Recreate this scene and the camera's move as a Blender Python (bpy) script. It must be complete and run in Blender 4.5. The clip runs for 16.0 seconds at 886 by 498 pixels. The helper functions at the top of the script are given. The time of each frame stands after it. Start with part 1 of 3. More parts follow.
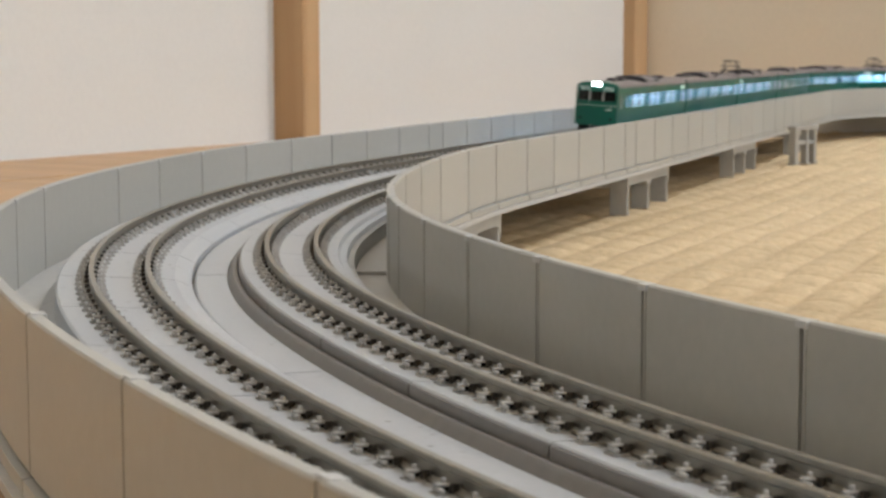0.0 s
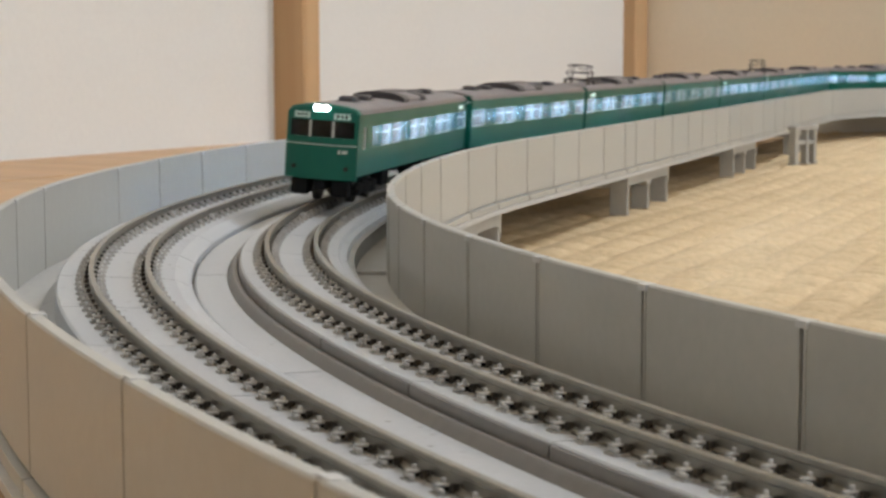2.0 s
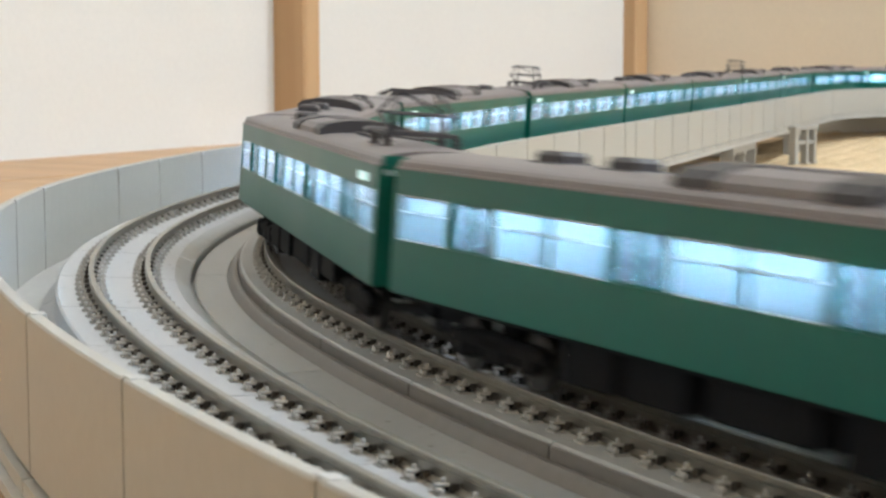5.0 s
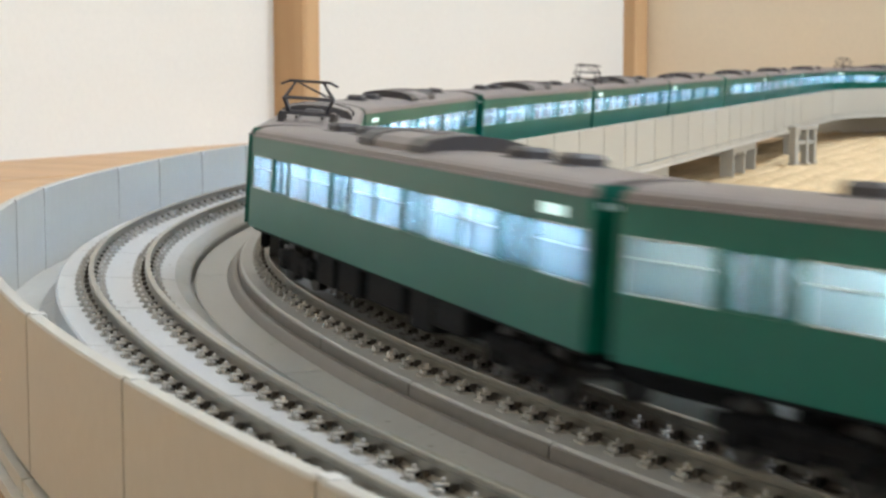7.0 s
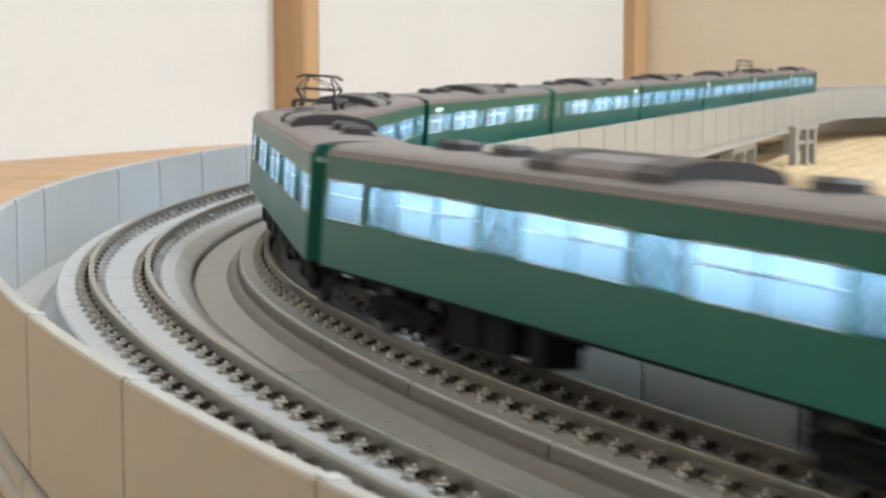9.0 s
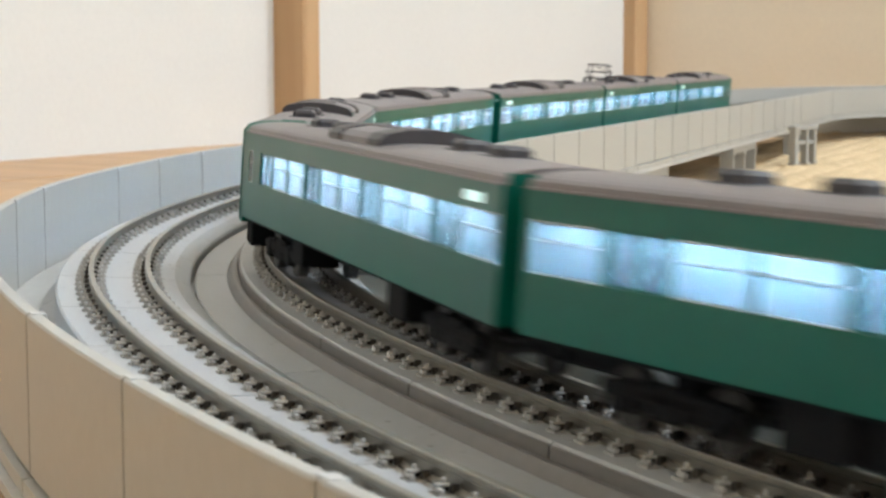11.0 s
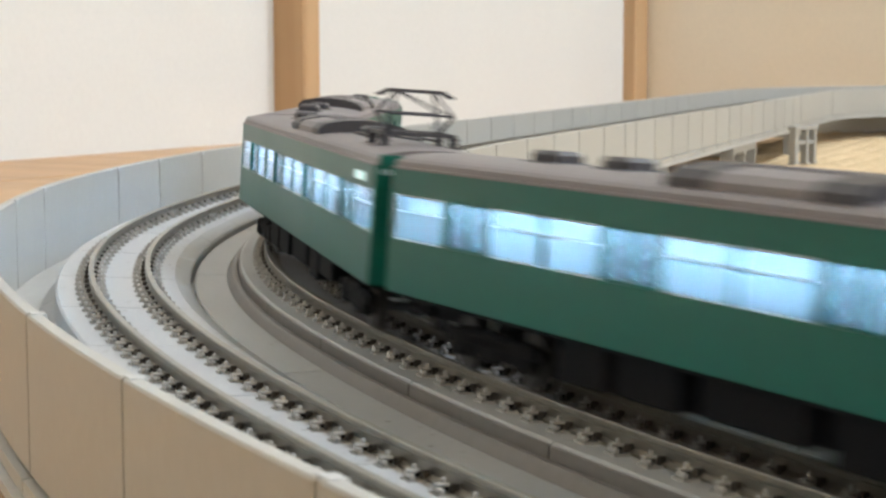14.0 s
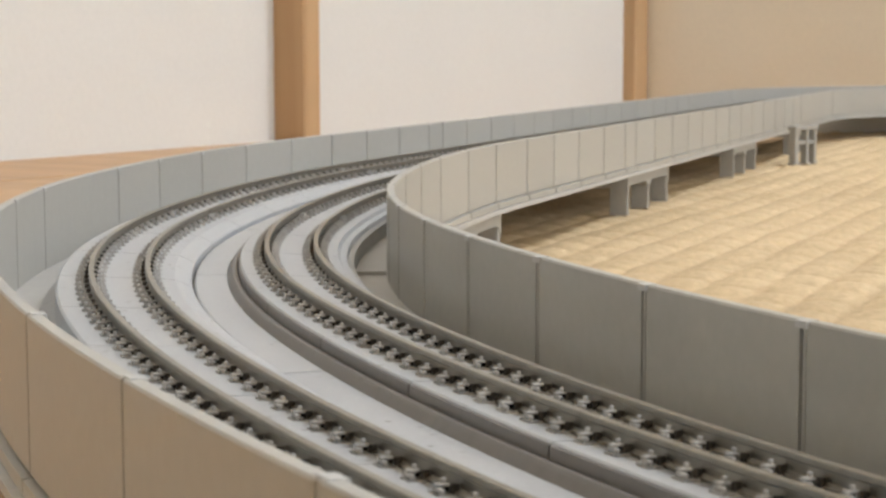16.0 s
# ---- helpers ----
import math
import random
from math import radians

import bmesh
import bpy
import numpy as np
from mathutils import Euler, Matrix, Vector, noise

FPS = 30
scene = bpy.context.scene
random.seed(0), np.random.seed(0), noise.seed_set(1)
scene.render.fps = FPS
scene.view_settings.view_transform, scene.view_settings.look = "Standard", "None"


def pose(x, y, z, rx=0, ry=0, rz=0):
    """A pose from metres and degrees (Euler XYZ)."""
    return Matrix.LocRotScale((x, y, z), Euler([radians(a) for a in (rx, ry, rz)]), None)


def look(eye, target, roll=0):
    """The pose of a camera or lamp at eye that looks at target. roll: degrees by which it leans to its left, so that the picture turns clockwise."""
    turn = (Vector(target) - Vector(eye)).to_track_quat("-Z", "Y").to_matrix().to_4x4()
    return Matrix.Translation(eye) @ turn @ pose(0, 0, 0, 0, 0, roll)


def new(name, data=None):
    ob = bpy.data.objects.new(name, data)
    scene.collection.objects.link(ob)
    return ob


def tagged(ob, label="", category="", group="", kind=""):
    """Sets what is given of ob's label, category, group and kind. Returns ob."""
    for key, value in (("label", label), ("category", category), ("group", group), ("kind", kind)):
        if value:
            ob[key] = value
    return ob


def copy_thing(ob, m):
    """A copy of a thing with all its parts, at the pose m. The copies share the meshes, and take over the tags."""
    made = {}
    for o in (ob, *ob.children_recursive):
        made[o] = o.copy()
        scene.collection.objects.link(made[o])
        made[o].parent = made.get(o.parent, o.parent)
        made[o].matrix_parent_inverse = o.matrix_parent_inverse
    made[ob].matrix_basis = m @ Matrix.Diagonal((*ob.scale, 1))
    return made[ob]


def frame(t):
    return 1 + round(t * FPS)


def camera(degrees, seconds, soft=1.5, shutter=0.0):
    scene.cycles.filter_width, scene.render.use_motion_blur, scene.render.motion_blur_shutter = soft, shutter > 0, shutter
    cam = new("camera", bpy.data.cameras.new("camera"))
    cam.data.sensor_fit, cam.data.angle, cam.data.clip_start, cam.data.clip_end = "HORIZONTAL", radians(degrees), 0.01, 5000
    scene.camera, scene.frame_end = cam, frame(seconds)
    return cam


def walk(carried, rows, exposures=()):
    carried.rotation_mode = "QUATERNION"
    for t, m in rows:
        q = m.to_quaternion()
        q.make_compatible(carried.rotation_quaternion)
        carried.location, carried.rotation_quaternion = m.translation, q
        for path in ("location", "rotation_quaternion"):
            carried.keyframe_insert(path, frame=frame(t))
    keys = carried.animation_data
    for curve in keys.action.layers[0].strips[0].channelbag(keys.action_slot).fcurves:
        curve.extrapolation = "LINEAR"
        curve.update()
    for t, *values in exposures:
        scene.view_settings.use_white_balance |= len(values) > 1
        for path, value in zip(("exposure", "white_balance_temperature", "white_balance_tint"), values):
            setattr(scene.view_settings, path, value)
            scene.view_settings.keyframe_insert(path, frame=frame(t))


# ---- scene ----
# A model train on a curved viaduct in a room with rush mats. Lengths below are in millimetres where a name ends in MM,
# and M turns them into metres. z = 0 is the floor, RAIL the height of the rail heads.
M = 0.001
RAIL = 27.4
cam = camera(27.44, 16.0, soft=2.5, shutter=0.68)
cam.data.dof.use_dof, cam.data.dof.focus_distance, cam.data.dof.aperture_fstop = True, 0.26, 140
EYE = Vector((0.18305, -0.54506, 0.06319))
CAM = Matrix.Translation(EYE) @ Euler((radians(90 - 6.19), 0, radians(19.25))).to_matrix().to_4x4() @ pose(0, 0, 0, 0, 0, -0.11)
walk(cam, [(0.0, CAM), (16.0, CAM)],
     exposures=[(0.0, 0.0, 6300, 10), (3.4, 0.02, 6250, 9), (4.2, 0.26, 6080, 7), (6.3, 0.46, 6020, 6), (14.8, 0.45, 6050, 7), (16.0, 0.22, 6300, 10)])

# ---- world and lights ----
world = bpy.data.worlds.new("world")
scene.world = world
world.use_nodes = True
wn = world.node_tree.nodes
sky = wn.new("ShaderNodeTexSky")
sky.sky_type, sky.sun_disc = "NISHITA", False
sky.sun_elevation, sky.sun_rotation = radians(40), radians(90)
world.node_tree.links.new(sky.outputs[0], wn["Background"].inputs[0])
wn["Background"].inputs[1].default_value = 0.12

ROOM_Z = 2.4
lamp = bpy.data.lights.new("ceiling_lamp_light", "AREA")
lamp.shape, lamp.size, lamp.energy, lamp.color = "DISK", 0.5, 31.5, (0.89, 0.98, 1.08)
lamp_ob = new("ceiling_lamp_light", lamp)
lamp_ob.matrix_world = pose(1.15, 0.75, ROOM_Z - 0.16)
# The window is unseen; this area lamp is added as cool side light.
win = bpy.data.lights.new("window_daylight", "AREA")
win.shape, win.size, win.size_y, win.energy, win.color = "RECTANGLE", 1.6, 1.1, 20, (0.86, 0.93, 1.0)
win_ob = new("window_daylight", win)


# ---- materials ----
def mat(name, color, rough=0.5, metal=0.0, var=0.08, scale=60.0, fine=600.0, bump=0.0, bump_scale=900.0, tint=None,
        emit=0.0, emit_color=None, coat=0.0, island=0.0, spec=0.5):
    m = bpy.data.materials.new(name)
    m.use_nodes = True
    nt = m.node_tree
    b = nt.nodes["Principled BSDF"]
    b.inputs["Roughness"].default_value = rough
    b.inputs["Metallic"].default_value = metal
    b.inputs["Coat Weight"].default_value = coat
    b.inputs["Specular IOR Level"].default_value = spec
    tc = nt.nodes.new("ShaderNodeTexCoord")
    n1, n2 = nt.nodes.new("ShaderNodeTexNoise"), nt.nodes.new("ShaderNodeTexNoise")
    n1.inputs["Scale"].default_value, n2.inputs["Scale"].default_value = scale, fine
    n1.inputs["Detail"].default_value, n2.inputs["Detail"].default_value = 4, 3
    for n in (n1, n2):
        nt.links.new(tc.outputs["Object"], n.inputs["Vector"])
    mixn = nt.nodes.new("ShaderNodeMath")
    mixn.operation = "ADD"
    nt.links.new(n1.outputs["Fac"], mixn.inputs[0])
    nt.links.new(n2.outputs["Fac"], mixn.inputs[1])
    ramp = nt.nodes.new("ShaderNodeMapRange")
    ramp.inputs["From Min"].default_value, ramp.inputs["From Max"].default_value = 0.7, 1.3
    nt.links.new(mixn.outputs[0], ramp.inputs["Value"])
    mx = nt.nodes.new("ShaderNodeMix")
    mx.data_type = "RGBA"
    c = Vector(color)
    d = Vector(tint) if tint else c * (1 - 2 * var)
    mx.inputs["A"].default_value = (*(d if tint else c * (1 - var)), 1)
    mx.inputs["B"].default_value = (*(c * (1 + var)), 1)
    nt.links.new(ramp.outputs[0], mx.inputs["Factor"])
    out = mx.outputs["Result"]
    if island:
        oi = nt.nodes.new("ShaderNodeObjectInfo")
        hv = nt.nodes.new("ShaderNodeHueSaturation")
        mr = nt.nodes.new("ShaderNodeMapRange")
        mr.inputs["To Min"].default_value, mr.inputs["To Max"].default_value = 1 - island, 1 + island
        nt.links.new(oi.outputs["Random"], mr.inputs["Value"])
        nt.links.new(mr.outputs[0], hv.inputs["Value"])
        nt.links.new(out, hv.inputs["Color"])
        out = hv.outputs["Color"]
    nt.links.new(out, b.inputs["Base Color"])
    rr = nt.nodes.new("ShaderNodeMapRange")
    rr.inputs["To Min"].default_value, rr.inputs["To Max"].default_value = max(0.02, rough - 0.08), min(1, rough + 0.1)
    nt.links.new(n1.outputs["Fac"], rr.inputs["Value"])
    nt.links.new(rr.outputs[0], b.inputs["Roughness"])
    if bump:
        bp = nt.nodes.new("ShaderNodeBump")
        n3 = nt.nodes.new("ShaderNodeTexNoise")
        n3.inputs["Scale"].default_value = bump_scale
        nt.links.new(tc.outputs["Object"], n3.inputs["Vector"])
        bp.inputs["Strength"].default_value, bp.inputs["Distance"].default_value = bump, 0.0004
        nt.links.new(n3.outputs["Fac"], bp.inputs["Height"])
        nt.links.new(bp.outputs[0], b.inputs["Normal"])
    if emit:
        b.inputs["Emission Color"].default_value = (*(emit_color or color), 1)
        b.inputs["Emission Strength"].default_value = emit
    return m


def grain_mat(name, dark, light, rough=0.5, stretch=(1, 1, 0.05), scale=40.0):
    m = mat(name, light, rough)
    nt = m.node_tree
    b = nt.nodes["Principled BSDF"]
    tc = nt.nodes.new("ShaderNodeTexCoord")
    mp = nt.nodes.new("ShaderNodeMapping")
    mp.inputs["Scale"].default_value = stretch
    nz = nt.nodes.new("ShaderNodeTexNoise")
    nz.inputs["Scale"].default_value, nz.inputs["Detail"].default_value, nz.inputs["Distortion"].default_value = scale, 6, 0.6
    cr = nt.nodes.new("ShaderNodeValToRGB")
    cr.color_ramp.elements[0].position, cr.color_ramp.elements[1].position = 0.32, 0.68
    cr.color_ramp.elements[0].color, cr.color_ramp.elements[1].color = (*dark, 1), (*light, 1)
    nt.links.new(tc.outputs["Object"], mp.inputs["Vector"])
    nt.links.new(mp.outputs[0], nz.inputs["Vector"])
    nt.links.new(nz.outputs["Fac"], cr.inputs["Fac"])
    nt.links.new(cr.outputs[0], b.inputs["Base Color"])
    return m


WALL_GREY = mat("grey_wall_plastic", (0.410, 0.400, 0.368), 0.38, var=0.04, scale=30, island=0.03)
DECK_GREY = mat("pale_slab_plastic", (0.425, 0.435, 0.45), 0.42, var=0.06, scale=90, fine=1500, bump=0.12, bump_scale=2500)


def speckle(m, amount, scale):
    """Small dark specks and scuffs over a material's colour."""
    nt = m.node_tree
    b = nt.nodes["Principled BSDF"]
    src = b.inputs["Base Color"].links[0].from_socket
    tc, vz, nz = nt.nodes.new("ShaderNodeTexCoord"), nt.nodes.new("ShaderNodeTexVoronoi"), nt.nodes.new("ShaderNodeTexNoise")
    vz.inputs["Scale"].default_value, nz.inputs["Scale"].default_value, nz.inputs["Detail"].default_value = scale, scale * 0.35, 5
    mr, mr2, mul = nt.nodes.new("ShaderNodeMapRange"), nt.nodes.new("ShaderNodeMapRange"), nt.nodes.new("ShaderNodeMath")
    mr.inputs["From Min"].default_value, mr.inputs["From Max"].default_value = 0.16, 0.05
    mr2.inputs["From Min"].default_value, mr2.inputs["From Max"].default_value = 0.46, 0.58
    mul.operation = "MULTIPLY"
    mx = nt.nodes.new("ShaderNodeMix")
    mx.data_type = "RGBA"
    mx.inputs["B"].default_value = (0.12, 0.105, 0.09, 1)
    sc = nt.nodes.new("ShaderNodeMath")
    sc.operation = "MULTIPLY"
    sc.inputs[1].default_value = amount
    for n in (vz, nz):
        nt.links.new(tc.outputs["Object"], n.inputs["Vector"])
    nt.links.new(vz.outputs["Distance"], mr.inputs["Value"])
    nt.links.new(nz.outputs["Fac"], mr2.inputs["Value"])
    nt.links.new(mr.outputs[0], mul.inputs[0])
    nt.links.new(mr2.outputs[0], mul.inputs[1])
    nt.links.new(mul.outputs[0], sc.inputs[0])
    nt.links.new(sc.outputs[0], mx.inputs["Factor"])
    nt.links.new(src, mx.inputs["A"])
    nt.links.new(mx.outputs["Result"], b.inputs["Base Color"])


speckle(DECK_GREY, 0.75, 300)
BASE_GREY = mat("grey_deck_plastic", (0.50, 0.495, 0.48), 0.42, var=0.06, scale=80)
# Brown-grey plastic, darkened further for the shade on the slab's side.
SHADED_ROADBED = mat("shaded_brown_grey_roadbed", (0.20, 0.187, 0.18), 0.45, var=0.06, scale=70, spec=0.25)
PIER_GREY = mat("grey_pier_plastic", (0.36, 0.35, 0.325), 0.5, var=0.06)
RAIL_METAL = mat("nickel_silver_rail", (0.295, 0.275, 0.235), 0.36, metal=0.85, var=0.1, scale=200)
CLIP_PLASTIC = mat("brown_grey_fastener_plastic", (0.42, 0.405, 0.385), 0.2, var=0.12, scale=400, island=0.12)
# Dark colour standing in for the shade in gaps at clips and joints.
GAP_SHADE = mat("dark_brown_gap_shade", (0.055, 0.047, 0.04), 0.6, var=0.15, scale=400, spec=0.2)
JOINER = mat("joint_plastic", (0.33, 0.32, 0.31), 0.45)
PLASTER = mat("white_plaster", (0.74, 0.73, 0.70), 0.85, var=0.025, scale=6, fine=300, bump=0.25, bump_scale=500)
PLASTER_WARM = mat("beige_plaster", (0.76, 0.68, 0.55), 0.88, var=0.03, scale=6, fine=300, bump=0.3, bump_scale=500)
CEIL = grain_mat("ceiling_boards", (0.42, 0.33, 0.22), (0.52, 0.42, 0.29), 0.6, (1, 0.05, 1), 20)
POST_WOOD = grain_mat("cypress_post", (0.46, 0.285, 0.14), (0.57, 0.38, 0.21), 0.5, (1, 1, 0.04), 40)
FLOOR_WOOD = grain_mat("oiled_floorboards", (0.42, 0.24, 0.105), (0.56, 0.34, 0.16), 0.42, (1, 0.06, 1), 45)
RUSH = mat("dry_tatami_rush", (0.61, 0.468, 0.287), 0.72, var=0.12, scale=14, fine=420, tint=(0.49, 0.36, 0.203))
GREEN = mat("emerald_body_paint", (0.002, 0.098, 0.070), 0.33, var=0.05, scale=20, spec=0.35)
ROOF_GREY = mat("warm_grey_roof", (0.175, 0.155, 0.16), 0.42, var=0.06, scale=40)
AC_GREY = mat("light_grey_roof_unit", (0.21, 0.19, 0.195), 0.5, var=0.06, scale=50)
DARK_GREY = mat("dark_roof_equipment", (0.045, 0.042, 0.048), 0.5, var=0.1, scale=60)
UNDER = mat("black_underframe", (0.007, 0.007, 0.008), 0.75, var=0.15, scale=80, spec=0.15)
WHEEL = mat("dull_wheel_metal", (0.06, 0.057, 0.054), 0.5, metal=0.6)
SEAT = mat("pale_blue_interior", (0.40, 0.62, 0.68), 0.6, var=0.08, scale=60)
INNER = mat("interior_plastic", (0.55, 0.72, 0.76), 0.5, var=0.06, scale=50)
GLOW = mat("interior_light_strip", (0.8, 0.92, 1.0), 0.4, emit=44.0, emit_color=(0.66, 0.80, 1.0))
DIM_GLOW = mat("weak_interior_light_strip", (0.8, 0.92, 1.0), 0.4, emit=14.0, emit_color=(1.0, 0.96, 0.88))
HEAD = mat("headlight_glow", (1, 1, 1), 0.3, emit=22.0, emit_color=(0.95, 0.97, 1.0))
SIGN = mat("lit_sign_film", (0.42, 0.60, 0.54), 0.4, emit=0.12, emit_color=(0.75, 0.95, 0.9))
SIDE_SIGN = mat("lit_side_sign_film", (0.5, 0.66, 0.62), 0.4, emit=0.55, emit_color=(0.72, 0.95, 0.92))
BLACK = mat("black_front_panel", (0.03, 0.03, 0.03), 0.25, var=0.05)
SILVER = mat("silver_trim", (0.55, 0.58, 0.57), 0.35, metal=0.6)
SIGN_INK = mat("black_sign_ink", (0.02, 0.02, 0.02), 0.6)
LAMP_GLOW = mat("ceiling_lamp_diffuser", (0.9, 0.9, 0.88), 0.5, emit=6.0, emit_color=(1.0, 0.93, 0.82))


def glass_mat(name, tintc, frost=0.0):
    m = bpy.data.materials.new(name)
    m.use_nodes = True
    nt = m.node_tree
    nt.nodes.remove(nt.nodes["Principled BSDF"])
    tr, gl, mxs = nt.nodes.new("ShaderNodeBsdfTransparent"), nt.nodes.new("ShaderNodeBsdfGlossy"), nt.nodes.new("ShaderNodeMixShader")
    tl, mxt = nt.nodes.new("ShaderNodeBsdfTranslucent"), nt.nodes.new("ShaderNodeMixShader")
    fr = nt.nodes.new("ShaderNodeFresnel")
    fr.inputs[0].default_value = 1.45
    tr.inputs[0].default_value = (*tintc, 1)
    tl.inputs[0].default_value = (0.85, 0.95, 0.97, 1)
    mxt.inputs[0].default_value = frost
    gl.inputs["Roughness"].default_value = 0.06
    nt.links.new(tr.outputs[0], mxt.inputs[1])
    nt.links.new(tl.outputs[0], mxt.inputs[2])
    nt.links.new(fr.outputs[0], mxs.inputs[0])
    nt.links.new(mxt.outputs[0], mxs.inputs[1])
    nt.links.new(gl.outputs[0], mxs.inputs[2])
    nt.links.new(mxs.outputs[0], nt.nodes["Material Output"].inputs["Surface"])
    return m


GLASS = glass_mat("clear_window_plastic", (0.78, 0.88, 0.97), 0.28)
CLEAR_GLASS = glass_mat("clear_window_glass", (0.97, 0.98, 0.98), 0.0)
DOOR_GLASS = glass_mat("tinted_door_window_plastic", (0.70, 0.84, 0.96), 0.17)
DARK_GLASS = glass_mat("smoked_window_plastic", (0.30, 0.30, 0.30))


# ---- mesh helpers ----
def part(name, bm, material, parent=None, label="", smooth=False):
    me = bpy.data.meshes.new(name)
    bm.normal_update()
    bm.to_mesh(me)
    bm.free()
    me.materials.append(material)
    if smooth:
        for poly in me.polygons:
            poly.use_smooth = True
    ob = new(name, me)
    if parent:
        ob.parent = parent
    if label:
        ob["label"] = label
    return ob


def share(name, me, parent, m):
    ob = new(name, me)
    ob.parent = parent
    ob.matrix_basis = m
    return ob


def empty(name, m=None):
    ob = new(name)
    if m:
        ob.matrix_basis = m
    return ob


def add_box(bm, x0, x1, y0, y1, z0, z1, bev=0.0, m=None):
    """A box, in metres, with its edges bevelled."""
    v = [bm.verts.new(c) for c in ((x0, y0, z0), (x1, y0, z0), (x1, y1, z0), (x0, y1, z0), (x0, y0, z1), (x1, y0, z1), (x1, y1, z1), (x0, y1, z1))]
    f = [bm.faces.new([v[i] for i in q]) for q in ((3, 2, 1, 0), (4, 5, 6, 7), (0, 1, 5, 4), (1, 2, 6, 5), (2, 3, 7, 6), (3, 0, 4, 7))]
    if bev:
        edges = list({e for q in f for e in q.edges})
        r = bmesh.ops.bevel(bm, geom=edges, offset=bev, segments=1, affect="EDGES")
        v = list({w for q in r["faces"] for w in q.verts} | {w for w in v if w.is_valid})
    if m:
        bmesh.ops.transform(bm, matrix=m, verts=[w for w in v if w.is_valid])
    return bm


def box(x0, x1, y0, y1, z0, z1, bev=0.0):
    return add_box(bmesh.new(), x0, x1, y0, y1, z0, z1, bev)


def add_cyl(bm, r, length, m, n=16, r2=None):
    bmesh.ops.create_cone(bm, cap_ends=True, segments=n, radius1=r, radius2=r if r2 is None else r2, depth=length, matrix=m)
    return bm


def sweep(rings, closed_ring=True, caps=True, bm=None):
    """A skin over rings of points, in metres."""
    bm = bm or bmesh.new()
    vs = [[bm.verts.new(c) for c in r] for r in rings]
    n = len(vs[0])
    for a, b in zip(vs, vs[1:]):
        for i in range(n if closed_ring else n - 1):
            j = (i + 1) % n
            bm.faces.new((a[i], a[j], b[j], b[i]))
    if caps and closed_ring:
        bm.faces.new(vs[0][::-1])
        bm.faces.new(vs[-1])
    return bm


# ---- the line of the track, a closed loop; lengths in mm ----
FAR_S = 740.0
R4 = 420.0
H3 = 183.745 / 666.71 + 130.854 / 385.29 + 235.401 / 597.27
SEGS = [(FAR_S, 0.0), (183.745, 1 / 666.71), (130.854, 1 / 385.29), (235.401, 1 / 597.27), ((math.pi - H3) * R4, 1 / R4)]


def advance(x, y, h, k, d):
    if k == 0:
        return x + math.sin(h) * d, y - math.cos(h) * d, h
    return x + (math.cos(h) - math.cos(h + k * d)) / k, y - (math.sin(h + k * d) - math.sin(h)) / k, h + k * d


x_, y_, h_ = 0.0, FAR_S, 0.0
STARTS = []
for d_, k_ in SEGS:
    STARTS.append((x_, y_, h_))
    x_, y_, h_ = advance(x_, y_, h_, k_, d_)
R_FAR = 200.0
for d_, k_ in ((FAR_S - y_, 0.0), (math.pi * R_FAR / 2, 1 / R_FAR), (x_ - 2 * R_FAR, 0.0), (math.pi * R_FAR / 2, 1 / R_FAR)):
    SEGS.append((d_, k_))
    STARTS.append((x_, y_, h_))
    x_, y_, h_ = advance(x_, y_, h_, k_, d_)
LOOP = sum(d for d, k in SEGS)


def track(s):
    """Place and heading at s mm along the inner track; s = 0 where the near curve begins."""
    u = (s + FAR_S) % LOOP
    for (d, k), st in zip(SEGS, STARTS):
        if u <= d:
            return advance(*st, k, u)
        u -= d
    return STARTS[0]


def at(s, off, z):
    """The point off mm outside the inner track's middle and z mm over the rail heads, in metres."""
    x, y, h = track(s)
    return ((x - off * math.cos(h)) * M, (y - off * math.sin(h)) * M, (z + RAIL) * M)


def along(s, off, z, roll=0.0):
    """A pose on the track: x outwards, y backwards along the line, z up."""
    x, y, h = track(s)
    return Matrix.Translation(at(s, off, z)) @ pose(0, 0, 0, 0, 0, math.degrees(h) + 180) @ pose(0, 0, 0, 0, roll, 0)


def run(profile, s0, s1, step=8.0, bm=None):
    """A bar of that profile (off, z in mm, going round) along the track."""
    n = max(1, math.ceil((s1 - s0) / step))
    rings = [[at(s0 + (s1 - s0) * i / n, o, z) for o, z in profile] for i in range(n + 1)]
    bm = sweep(rings, bm=bm)
    bmesh.ops.recalc_face_normals(bm, faces=bm.faces)
    return bm


PITCH, CANT, LIFT = 30.25, 0.655, 0.371
BANK = math.degrees(math.atan(CANT / 9.2))

# ---- the room ----
def yaw_frame(lat, dep):
    """A floor point by its way to the right of and ahead of the eye."""
    f, r = Vector((-0.3297, 0.9441)), Vector((0.9441, 0.3297))
    p = Vector(EYE[:2]) + r * lat + f * dep
    return p


def slab_wall(name, a, b, thick, z0, z1, material, label):
    """A wall from a to b, its visible face on the right-hand side of that way."""
    d = (b - a).normalized()
    n = Vector((-d.y, d.x)) * thick
    bm = bmesh.new()
    z0 = -0.05 if z0 == 0 else z0
    rings = [[(q.x, q.y, z) for q in (a, b, b + n, a + n)] for z in (z0, z1)]
    sweep(rings, bm=bm)
    bmesh.ops.recalc_face_normals(bm, faces=bm.faces)
    return tagged(part(name, bm, material), label, "wall", kind="structure")


